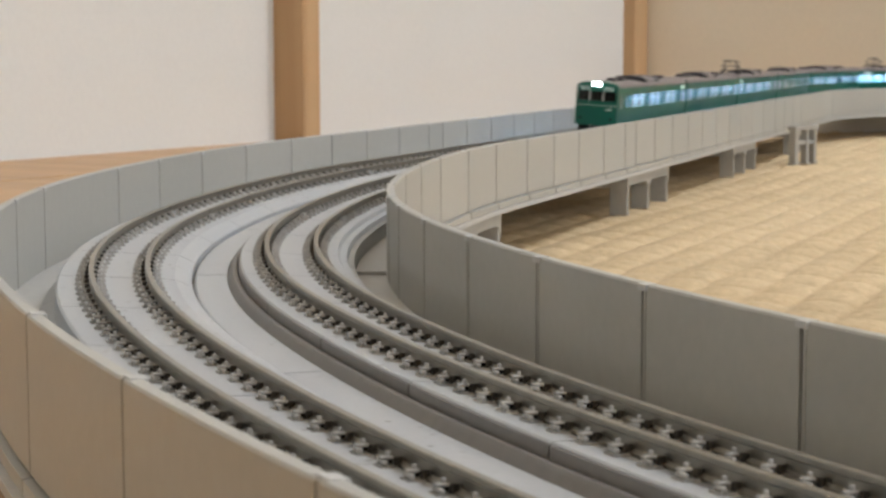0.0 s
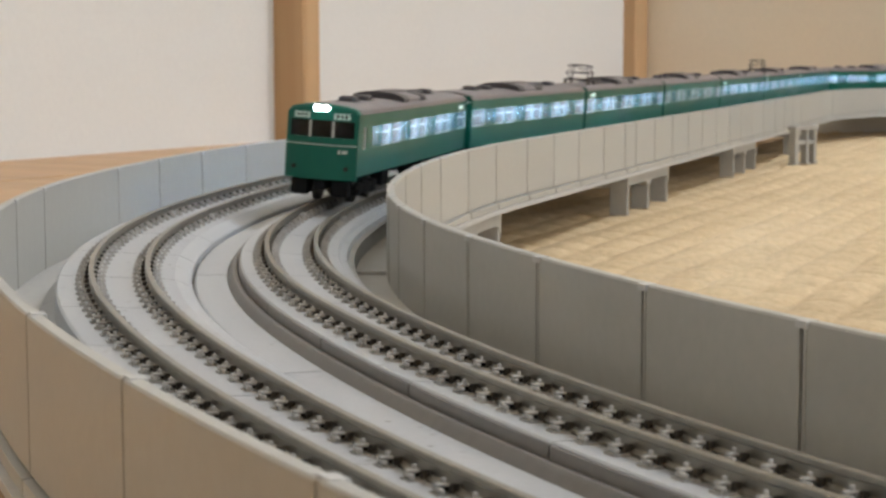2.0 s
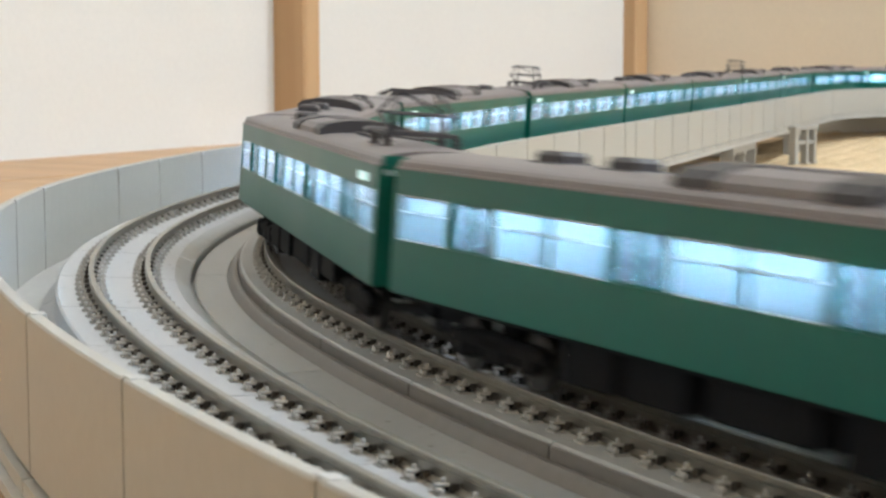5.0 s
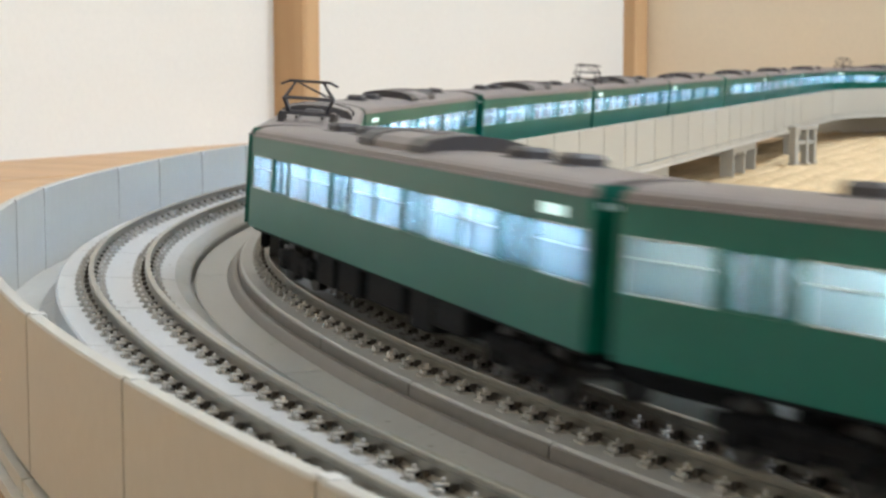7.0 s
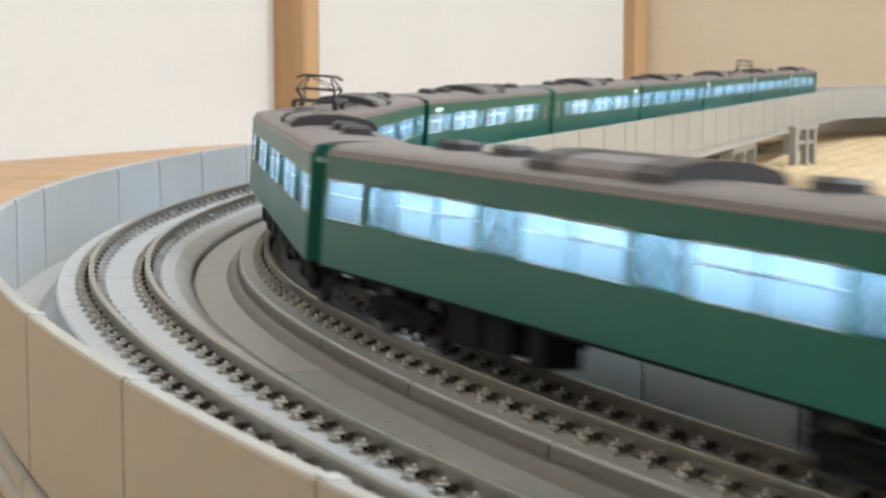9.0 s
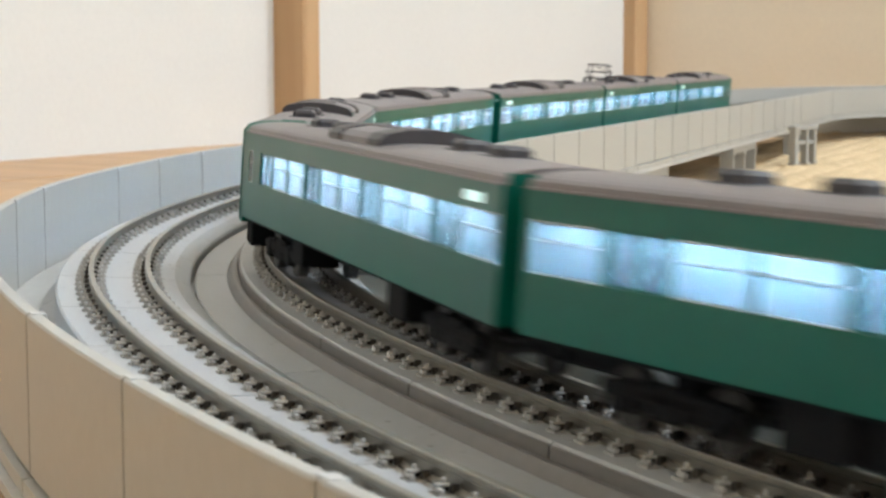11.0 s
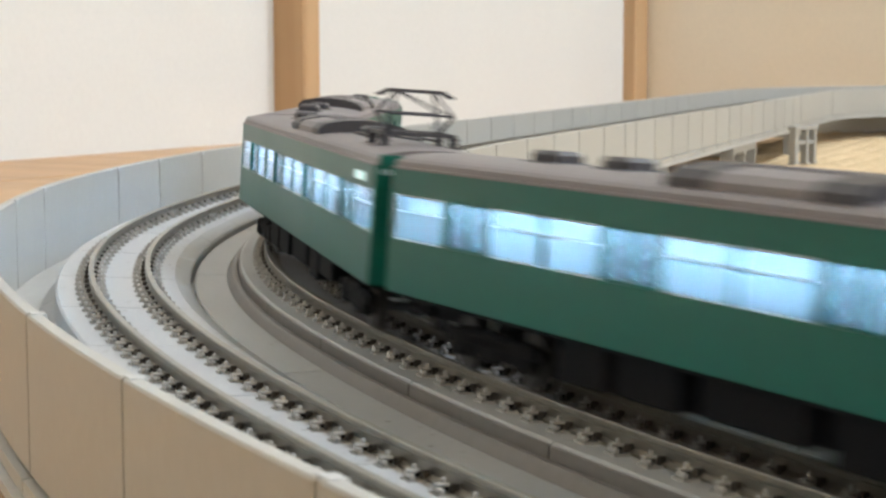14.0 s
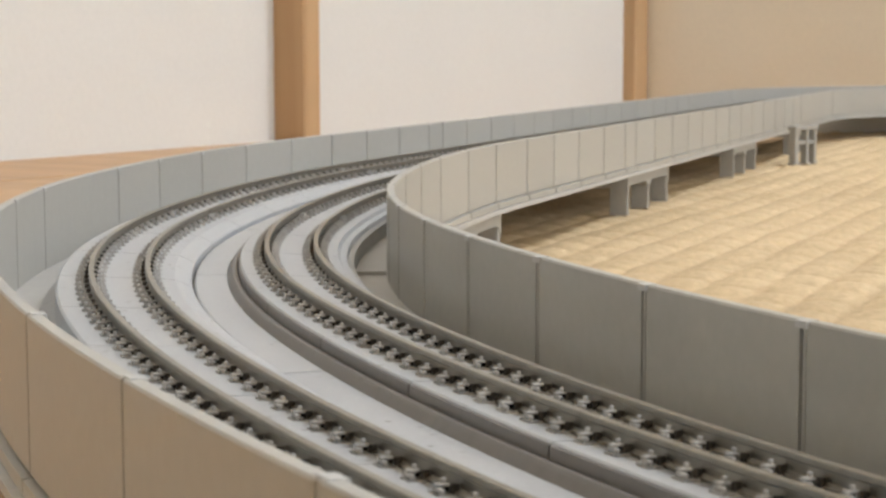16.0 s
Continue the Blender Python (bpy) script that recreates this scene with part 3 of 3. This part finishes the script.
def bays(cab):
    """The windows of one side, as (y0, y1)."""
    out = []
    for a, b in ((DOORS[0] - 4.6, DOORS[1] + 4.6), (DOORS[1] - 4.6, DOORS[2] + 4.6), (DOORS[2] - 4.6, DOORS[3] + 4.6)):
        mid_ = (a + b) / 2
        out += [(mid_ + 0.45, a - 0.75), (b + 0.75, mid_ - 0.45)]
    out.append((-65.7, DOORS[3] - 5.6))
    out.append((DOORS[0] + 5.6, 65.7) if not cab else (DOORS[0] + 10.2, DOORS[0] + 13.6))
    return sorted(tuple(sorted(w)) for w in out)


def front_outline(n=10):
    """Cross section of body and roof together, mm."""
    pts = [(-HW, Z_LO + 0.3), (-HW, Z_TOP)]
    for i in range(1, n):
        a = math.pi * i / n
        pts.append((-HW * math.cos(a) * (1 - 0.0), Z_TOP + 2.7 * math.sin(a) ** 0.75))
    pts += [(HW, Z_TOP), (HW, Z_LO + 0.3)]
    return pts


def window_pane(w, h, material, name="window_pane"):
    bm = mm_box(bmesh.new(), -0.12, 0.12, -w / 2, w / 2, -h / 2, h / 2)
    me = bpy.data.meshes.new(name)
    bm.to_mesh(me)
    bm.free()
    me.materials.append(material)
    return me


PANES = {}


def frame_plate(x0, x1, y0, y1, z0, z1, h):
    """A flat plate, in mm, with a rectangular hole h = (y0, y1, z0, z1); one closed mesh."""
    bm = bmesh.new()
    rings = []
    for x, (a, b, p, q) in ((x0, (y0, y1, z0, z1)), (x1, (y0, y1, z0, z1)), (x1, h), (x0, h)):
        rings.append([bm.verts.new((x * M, yy * M, zz * M)) for yy, zz in ((a, p), (b, p), (b, q), (a, q))])
    for k in range(4):
        r, s = rings[k], rings[(k + 1) % 4]
        for i in range(4):
            j = (i + 1) % 4
            bm.faces.new((r[i], r[j], s[j], s[i]))
    bmesh.ops.recalc_face_normals(bm, faces=bm.faces)
    return bm


def pane_at(parent, x, y0, y1, z0, z1, material=None):
    key = (round(y1 - y0, 2), round(z1 - z0, 2), (material or GLASS).name)
    if key not in PANES:
        PANES[key] = window_pane(y1 - y0, z1 - z0, material or GLASS)
    ob = share("window_pane", PANES[key], parent, pose(x * M, (y0 + y1) / 2 * M, (z0 + z1) / 2 * M))
    ob.visible_shadow = False
    return ob


def rod(bm, a, b, r, n=8):
    a, b = Vector(a) * M, Vector(b) * M
    d = b - a
    m = Matrix.Translation((a + b) / 2) @ d.to_track_quat("Z", "Y").to_matrix().to_4x4()
    return add_cyl(bm, r * M, d.length, m, n)


def pantograph(car, y):
    pg = part("pantograph", (lambda b: [mm_box(b, -5.2, 5.2, y - 4.6, y - 3.9, 25.9, 26.5), mm_box(b, -5.2, 5.2, y + 3.9, y + 4.6, 25.9, 26.5),
                                        mm_box(b, -5.2, -4.6, y - 4.6, y + 4.6, 25.9, 26.5), mm_box(b, 4.6, 5.2, y - 4.6, y + 4.6, 25.9, 26.5)][0])(bmesh.new()), DARK_GREY, car,
              "dark grey lattice pantograph, raised")
    for sx in (-4.9, 4.9):
        for sy in (-4.2, 4.2):
            bm = bmesh.new()
            rod(bm, (sx, y + sy, 23.0), (sx, y + sy, 26.0), 0.55, 10)
            for zz in (24.0, 24.8, 25.5):
                rod(bm, (sx, y + sy, zz), (sx, y + sy, zz + 0.3), 0.85, 10)
            part("insulator", bm, DARK_GREY, pg)
    for sy in (-1, 1):
        bm = bmesh.new()
        rod(bm, (-3.6, y + sy * 1.2, 26.4), (-4.6, y + sy * 4.4, 29.6), 0.3)
        rod(bm, (3.6, y + sy * 1.2, 26.4), (4.6, y + sy * 4.4, 29.6), 0.3)
        rod(bm, (-4.6, y + sy * 4.4, 29.6), (4.6, y + sy * 4.4, 29.6), 0.22)
        rod(bm, (-3.6, y + sy * 1.2, 26.4), (3.6, y + sy * 1.2, 26.4), 0.3)
        part("lower_arm", bm, DARK_GREY, pg)
        bm = bmesh.new()
        rod(bm, (-4.6, y + sy * 4.4, 29.6), (-2.6, y + sy * 0.9, 33.4), 0.2)
        rod(bm, (4.6, y + sy * 4.4, 29.6), (2.6, y + sy * 0.9, 33.4), 0.2)
        rod(bm, (-4.6, y + sy * 4.4, 29.6), (2.6, y + sy * 0.9, 33.4), 0.13)
        part("upper_arm", bm, DARK_GREY, pg)
        bm = mm_box(bmesh.new(), -3.9, 3.9, y + sy * 1.1 - 0.45, y + sy * 1.1 + 0.45, 33.2, 33.8)
        rod(bm, (-3.8, y + sy * 1.1, 33.5), (-5.4, y + sy * 1.1, 32.6), 0.25)
        rod(bm, (3.8, y + sy * 1.1, 33.5), (5.4, y + sy * 1.1, 32.6), 0.25)
        part("collector_shoe", bm, DARK_GREY, pg)
    return pg


def bogie(car, y):
    bm = mm_box(bmesh.new(), -5.0, 5.0, y - 2.0, y + 2.0, 3.2, 5.6, 0.3)
    bg = part("bogie", bm, UNDER, car, "black bogie with small metal wheels")
    for sx in (-1, 1):
        bm = bmesh.new()
        x0, x1 = sorted((sx * 5.6, sx * 6.9))
        mm_box(bm, x0, x1, y - 10.2, y + 10.2, 3.0, 4.3, 0.3)
        mm_box(bm, x0, x1, y - 2.8, y + 2.8, 1.7, 4.9, 0.4)
        for sy in (-7, 7):
            mm_box(bm, x0 - 0.2, x1 + 0.2, y + sy - 1.7, y + sy + 1.7, 1.7, 4.6, 0.4)
            mm_box(bm, x0, x1, y + sy * 0.55 - 0.8, y + sy * 0.55 + 0.8, 2.2, 4.9, 0.2)
        part("side_frame", bm, UNDER, bg)
    for sy in (-7, 7):
        bm = bmesh.new()
        for sx in (-1, 1):
            rod(bm, (sx * 3.55, y + sy, 2.85), (sx * 5.3, y + sy, 2.85), 2.8, 20)
        rod(bm, (-5.3, y + sy, 2.85), (5.3, y + sy, 2.85), 0.6, 8)
        part("wheelset", bm, WHEEL, bg)
    return bg


def air_conditioner(car):
    rings = []
    for y, k in ((-13.3, 0.90), (-12.8, 1.0), (12.8, 1.0), (13.3, 0.90)):
        rings.append([(x * k * M, y * M, (22.6 + (z - 22.6) * 0.8 * k) * M) for x, z in ((-7.4, 22.6), (-7.4, 25.0), (-6.4, 26.3), (-3.4, 27.3), (0, 27.6), (3.4, 27.3), (6.4, 26.3), (7.4, 25.0), (7.4, 22.6))])
    bm = sweep(rings)
    bmesh.ops.recalc_face_normals(bm, faces=bm.faces)
    ac = part("air_conditioner", bm, AC_GREY, car, "long grey rounded roof air conditioner")
    for y0, y1 in ((7.4, 13.7), (-13.7, -7.4)):
        rings = []
        for y in (y0, y1):
            rings.append([(x * 1.035 * M, y * M, (22.6 + (z - 22.6) * 0.84) * M) for x, z in ((-7.4, 22.6), (-7.4, 25.0), (-6.4, 26.3), (-3.4, 27.3), (0, 27.6), (3.4, 27.3), (6.4, 26.3), (7.4, 25.0), (7.4, 22.6))])
        bm = sweep(rings)
        bmesh.ops.recalc_face_normals(bm, faces=bm.faces)
        part("grille", bm, DARK_GREY, ac, "dark arched grille")
    bm = bmesh.new()
    for k in range(5):
        mm_box(bm, -3.0, 3.0, -6.4 + k * 2.8, -5.2 + k * 2.8, 26.3, 26.75)
    part("fan_cover", bm, AC_GREY, ac)


def train_car(cab=False, lit=False, panto=False, glowing=True, sparse=False, sign=0):
    """One car; sign is the end at which its lit side signs are: 1 ahead, -1 behind, 0 none."""
    car = empty("train_car")
    wins = bays(cab)
    t = 0.7
    # body: sills, headers, pillars, ends
    bm = bmesh.new()
    for sx in (-1, 1):
        x0, x1 = sorted((sx * HW, sx * (HW - t)))
        mm_box(bm, x0, x1, -HL, HL, Z_LO, Z_SILL)
        mm_box(bm, x0, x1, -HL, HL, Z_HEAD, Z_TOP)
        opens = sorted(list(wins) + [(d - 4.3, d + 4.3) for d in DOORS])
        y = -HL
        for a, b in opens:
            mm_box(bm, x0, x1, y, a, Z_SILL, Z_HEAD)
            y = b
        mm_box(bm, x0, x1, y, HL, Z_SILL, Z_HEAD)
    xin = HW - t
    mm_box(bm, -xin, xin, -HL, -HL + t, Z_LO, Z_TOP + 1.6)
    if not cab:
        mm_box(bm, -xin, xin, HL - t, HL, Z_LO, Z_TOP + 1.6)
        mm_box(bm, -3.4, 3.4, HL, HL + 0.9, Z_LO + 0.6, 20.6)
    mm_box(bm, -3.4, 3.4, -HL - 0.9, -HL, Z_LO + 0.6, 20.6)
    part("body", bm, GREEN, car, "emerald green body side")
    # roof with a gutter
    prof = [(-HW - 0.12, Z_TOP - 0.12), (-HW - 0.12, Z_TOP + 0.16)]
    for i in range(0, 17):
        a = math.pi * i / 16
        prof.append((-(HW - 0.25) * math.cos(a), Z_TOP + 0.2 + 2.5 * math.sin(a) ** 0.7))
    prof += [(HW + 0.12, Z_TOP + 0.16), (HW + 0.12, Z_TOP - 0.12)]
    y1 = HL - 2.6 if cab else HL - 0.1
    bm = sweep([[(x * M, y * M, z * M) for x, z in prof] for y in (-HL + 0.1, y1)])
    bmesh.ops.recalc_face_normals(bm, faces=bm.faces)
    part("roof", bm, ROOF_GREY, car, "warm grey arched roof")
    part("floor_frame", mm_box(bmesh.new(), -HW + 0.75, HW - 0.75, -HL + 0.8, HL - 0.8, 6.3, 8.0), UNDER, car)
    # doors, each of two leaves with a tall window
    for d in DOORS:
        for sx in (-1, 1):
            x0, x1 = sorted((sx * (HW - 0.25), sx * (HW - 0.6)))
            for a, b in ((d - 4.3, d - 0.08), (d + 0.08, d + 4.3)):
                door = part("door_leaf", frame_plate(x0, x1, a, b, Z_LO + 0.5, Z_HEAD, (a + 0.45, b - 0.45, Z_SILL + 0.25, Z_HEAD - 0.2)), GREEN, car)
                pane_at(door, sx * (HW - 0.42), a + 0.45, b - 0.45, Z_SILL + 0.25, Z_HEAD - 0.2, DOOR_GLASS)
    for sx in (-1, 1):
        for a, b in wins:
            pane_at(car, sx * (HW - 0.35), a, b, Z_SILL, Z_HEAD)
            x0, x1 = sorted((sx * (HW - 0.15), sx * (HW - 0.62)))
            part("window_frame", frame_plate(x0, x1, a, b, Z_SILL, Z_HEAD, (a + 0.2, b - 0.2, Z_SILL + 0.15, Z_HEAD - 0.15)), SILVER, car)
            part("window_rail", mm_box(bmesh.new(), x0, x1, a + 0.2, b - 0.2, 16.55, 16.7), SILVER, car)
        if sign:
            part("side_sign", mm_box(bmesh.new(), *sorted((sx * (HW + 0.08), sx * (HW - 0.1))), *sorted((sign * 54.5, sign * 60.5)), 19.3, 20.4), SIDE_SIGN, car, "lit side destination sign")
    # inside
    part("interior_ceiling", mm_box(bmesh.new(), -HW + 0.8, HW - 0.8, -HL + 0.8, HL - 6 * bool(cab), 20.5, 21.2), INNER, car)
    for sx in (-1, 1):
        part("light_strip", mm_box(bmesh.new(), sx * 3.6 - 1.1, sx * 3.6 + 1.1, -HL + 4, HL - (14 if cab else 4), 20.1, 20.45), GLOW if glowing else DIM_GLOW, car, "glowing cool white interior light strip" if glowing else "weakly glowing interior light strip")
        for a, b in ((DOORS[0] - 4.6, DOORS[1] + 4.6), (DOORS[1] - 4.6, DOORS[2] + 4.6), (DOORS[2] - 4.6, DOORS[3] + 4.6)):
            bm = bmesh.new()
            xa, xb = sorted((sx * 8.3, sx * 7.2))
            mm_box(bm, xa, xb, b + 0.8, a - 0.8, 8.0, 13.6, 0.3)
            xa, xb = sorted((sx * 8.3, sx * 4.4))
            mm_box(bm, xa, xb, b + 0.8, a - 0.8, 8.0, 10.4, 0.3)
            part("bench_seat", bm, SEAT, car, "pale blue bench seat")
        for d in DOORS:
            for y in (d - 5.2, d + 4.8):
                xa, xb = sorted((sx * 8.5, sx * 4.6))
                part("door_partition", mm_box(bmesh.new(), xa, xb, y, y + 0.4, 8.4, 16.6), SEAT, car)
    part("interior_floor", mm_box(bmesh.new(), -HW + 0.8, HW - 0.8, -HL + 0.8, HL - 0.8, 8.0, 8.4), INNER, car)
    for y in ([-HL + 1.0, HL - 1.4] if not cab else [-HL + 1.0, HL - 13.0]):
        part("partition", mm_box(bmesh.new(), -HW + 0.8, HW - 0.8, y, y + 0.4, 8.0, 20.5), INNER, car)
    # roof equipment
    air_conditioner(car)
    ys = [22.0, -30.0, -44.0] if panto else [30.0, 44.0, -30.0, -44.0]
    for y in ys:
        bm = mm_box(bmesh.new(), -2.2, 2.2, y - 2.6, y + 2.6, 23.9, 26.1, 0.6)
        mm_box(bm, -2.9, 2.9, y - 3.1, y + 3.1, 23.6, 24.5, 0.2)
        part("roof_vent", bm, DARK_GREY, car, "dark grey roof ventilator")
    if panto:
        pantograph(car, 47.0)
        bm = bmesh.new()
        for sx in (-5, -2.5, 2.5):
            rod(bm, (sx, 18.0, 24.6), (sx, 42.0, 24.9), 0.28)
        part("roof_conduit", bm, DARK_GREY, car)
    # below the floor
    bogie(car, 45.5)
    bogie(car, -45.5)
    rnd = random.Random(3)
    crates = ((-30, -22, -7.8, 7.8), (-21, -15, 1.0, 7.7), (-11, -7, 2.5, 7.6), (26, 33, -7.6, -1.0)) if sparse else ((-30, -21, -7.8, 7.8), (-19, -13, -7.6, -1), (-19, -9, 1.5, 7.8), (-10, 4, -7.8, -2), (-6, 9, 2, 7.6), (7, 15, -7.7, -1.5), (12, 20, 1.0, 7.7), (18, 31, -7.8, 7.4))
    for y0, y1, x0, x1 in crates:
        part("underfloor_box", mm_box(bmesh.new(), x0, x1, y0, y1, 2.0 + rnd.random() * 1.2, 6.4, 0.25), UNDER, car)
    for sy in (-1, 1):
        bm = mm_box(bmesh.new(), -1.3, 1.3, min(sy * 58, sy * 67.9), max(sy * 58, sy * 67.9), 3.6, 5.6, 0.3)
        part("coupler", bm, UNDER, car)
    if cab:
        cab_front(car, lit)
    return tagged(car, "emerald green model commuter car with " + ("a driver's cab" if cab else "a raised pantograph" if panto else "lit windows" if glowing else "dimly lit windows"), "train car", "cars of the train")


def cab_front(car, lit):
    """The flat driving end: panels round three windscreens, lamps, signs and small fittings."""
    yf = HL + 1.3

    def curve_y(x):
        return yf - 1.3 * (x / HW) ** 2

    def plate(x0, x1, z0, z1, depth=1.4, grow=0.0, n=8, bm=None):
        bm = bm or bmesh.new()
        rings = []
        for i in range(n + 1):
            x = x0 + (x1 - x0) * i / n
            y = curve_y(x) + grow
            rings.append([(x * M, y * M, z0 * M), (x * M, y * M, z1 * M), (x * M, (y - depth) * M, z1 * M), (x * M, (y - depth) * M, z0 * M)])
        sweep(rings, bm=bm)
        return bm

    bm = plate(-HW, HW, Z_LO - 0.9, 15.9)
    plate(-HW, -HW + 0.9, 15.9, 19.9, bm=bm)
    plate(HW - 0.9, HW, 15.9, 19.9, bm=bm)
    # the brow over the windscreens follows the roof's arch
    n = 20
    rings = []
    for i in range(n + 1):
        x = -HW + 2 * HW * i / n
        zt = Z_TOP + 0.1 + 2.65 * max(0.0, 1 - (x / HW) ** 2) ** 0.4
        y = curve_y(x)
        rings.append([(x * M, y * M, 19.9 * M), (x * M, y * M, (zt - 0.8) * M), (x * M, (y - 0.5) * M, zt * M), (x * M, (HL - 2.9) * M, zt * M), (x * M, (HL - 2.9) * M, 19.9 * M)])
    sweep(rings, bm=bm)
    bmesh.ops.recalc_face_normals(bm, faces=bm.faces)
    part("cab_face", bm, GREEN, car, "emerald green flat cab front")
    part("cab_bulkhead", mm_box(bmesh.new(), -HW + 0.8, HW - 0.8, HL - 12.0, HL - 11.6, 8.0, 20.4), BLACK, car)
    bm = plate(-HW + 0.9, HW - 0.9, 15.9, 19.9, 0.15, -0.55)
    bmesh.ops.recalc_face_normals(bm, faces=bm.faces)
    part("windscreen", bm, DARK_GLASS, car, "dark glossy windscreen")
    for x in (-3.0, 3.0):
        part("windscreen_pillar", plate(x - 0.22, x + 0.22, 15.9, 19.9, 0.5, -0.1, 2), SILVER, car, "thin silver pillar")
    # The highlight along the front's ledge is put in as a silver line.
    part("trim_line", plate(-HW + 0.15, HW - 0.15, 14.0, 14.22, 0.3, 0.18, 10), SILVER, car, "thin pale line for the highlight on the front ledge")
    for x0, x1 in ((-7.2, -3.2), (3.2, 7.2)):
        s = part("front_sign", plate(x0, x1, 20.35, 21.75, 0.3, 0.12, 4), SIGN if lit else BLACK, car, "lit front sign" if lit else "dark front sign")
        for k in range(3):
            a = x0 + 0.5 + k * 1.1
            part("sign_bar", plate(a, a + 0.7, 20.65, 21.45, 0.1, 0.2, 1), SIGN_INK, s)
    hl = part("headlight", mm_box(bmesh.new(), -2.3, 2.3, yf - 1.6, yf + 0.35, 21.6, 24.7, 0.4), GREEN, car, "twin headlight housing")
    for x in (-1.0, 1.0):
        bm = bmesh.new()
        rod(bm, (x, yf + 0.2, 23.2), (x, yf + 0.75, 23.2), 0.98, 16)
        part("lamp_lens", bm, HEAD if lit else SILVER, hl, "bright white lamp" if lit else "unlit clear lamp")
    for x in (-6.8, 6.8):
        bm = bmesh.new()
        rod(bm, (x, curve_y(x) - 0.3, 8.6), (x, curve_y(x) + 0.35, 8.6), 0.55, 12)
        part("tail_lamp", bm, BLACK, car, "small unlit tail lamp")
    bm = plate(-4.6, -5.2, 12.2, 13.0, 0.1, 0.12, 1)
    plate(-6.9, -5.5, 12.2, 13.0, 0.1, 0.12, 1, bm)
    part("emblem", bm, SILVER, car, "small pale grey emblem bars")
    bm = mm_box(bmesh.new(), -7.6, -3.2, HL - 2.6, HL + 0.2, 2.2, 5.9, 0.3)
    mm_box(bm, 3.2, 7.6, HL - 2.6, HL + 0.2, 2.2, 5.9, 0.3)
    part("pilot_equipment", bm, UNDER, car, "black hoses and fittings below the cab")


def true_z(z):
    """From the heights drawn above to the model's own, metres: underframe, body side and roof each by its own ratio."""
    if z < 0.0068:
        return z * 7.25 / 6.8
    if z < 0.0217:
        return 0.00725 + (z - 0.0068) * 0.9668
    return 0.021655 + (z - 0.0217) * 0.75


def slim(car, done=set()):
    """Brings a car to its true section: narrower and lower than the drawing above."""
    for ob in car.children_recursive:
        x, y, z = ob.matrix_basis.translation
        if ob.data.name not in done:
            done.add(ob.data.name)
            for v in ob.data.vertices:
                v.co = (v.co.x * 0.915, v.co.y, v.co.z * 0.9668 if z > 0.001 else true_z(v.co.z))
            ob.data.update()
        if z > 0.001:
            ob.matrix_basis = Matrix.Translation((x * 0.915, y, true_z(z)))


# the tall pier stands on the mats by the far end of the viaduct
tall_pier(0.0378, 0.4870, 70.0, 21.8)

# ---- build the cars and move them ----
LEAD = train_car(cab=True, lit=True, sparse=True, sign=-1)
CABCAR = train_car(cab=True, sparse=True, sign=-1)
MIDDLE = train_car()
SIGNED = train_car(sign=1)
MOTOR = train_car(panto=True, sign=1)
UNLIT = train_car(glowing=False, sparse=True)
TRAILER = train_car(sparse=True)
SIGNED_TRAILER = train_car(sparse=True, sign=1)
for proto in (LEAD, CABCAR, MIDDLE, SIGNED, MOTOR, UNLIT, TRAILER, SIGNED_TRAILER):
    slim(proto)
KINDS = (LEAD, MIDDLE, MOTOR, UNLIT, SIGNED, MOTOR, SIGNED_TRAILER, MIDDLE, MOTOR, CABCAR, CABCAR, TRAILER, SIGNED, MOTOR, CABCAR)
CAR = 136.0
TURNED = (9, 14)
CARS = []
used = set()
for proto in KINDS:
    if proto.name in used:
        CARS.append(copy_thing(proto, Matrix()))
    else:
        used.add(proto.name)
        CARS.append(proto)


# where the train's front stands, in mm along the track, by the second: it gathers a little speed
TIMES = (0.0, 2.5, 3.0, 4.0, 6.5, 9.0, 11.5, 12.0, 12.5, 13.5, 14.5, 15.0, 15.5, 15.75, 16.0)
FRONTS = (-161.5, 239.5, 323.0, 479.0, 882.0, 1292.0, 1710.0, 1797.0, 1879.0, 2050.0, 2220.0, 2311.0, 2399.0, 2449.0, 2506.0)


def front_at(t):
    return float(np.interp(t, TIMES, FRONTS))


def play(s):
    """How far the wheels' play in the track lets a bogie stand outwards, mm."""
    return float(np.interp(s, (60, 100, 150, 210, 270, 330), (0.0, 0.6, 0.0, -0.9, -0.8, 0.0)))


def car_pose(i, t):
    s = front_at(t) - CAR * i - CAR / 2
    a, b = (Vector(at(q, play(q), CANT / 2)) for q in (s + 45.5, s - 45.5))
    d = a - b
    turn = math.degrees(math.atan2(-d.x, d.y))
    lie = pose(0, 0, 0, 0, 0, turn + 180) @ pose(0, 0, 0, 0, BANK, 0) if i in TURNED else pose(0, 0, 0, 0, 0, turn) @ pose(0, 0, 0, 0, -BANK, 0)
    return Matrix.Translation((a + b) / 2) @ lie


def motions():
    for i, car in enumerate(CARS):
        walk(car, [(k * 0.25, car_pose(i, k * 0.25)) for k in range(65)])


motions()
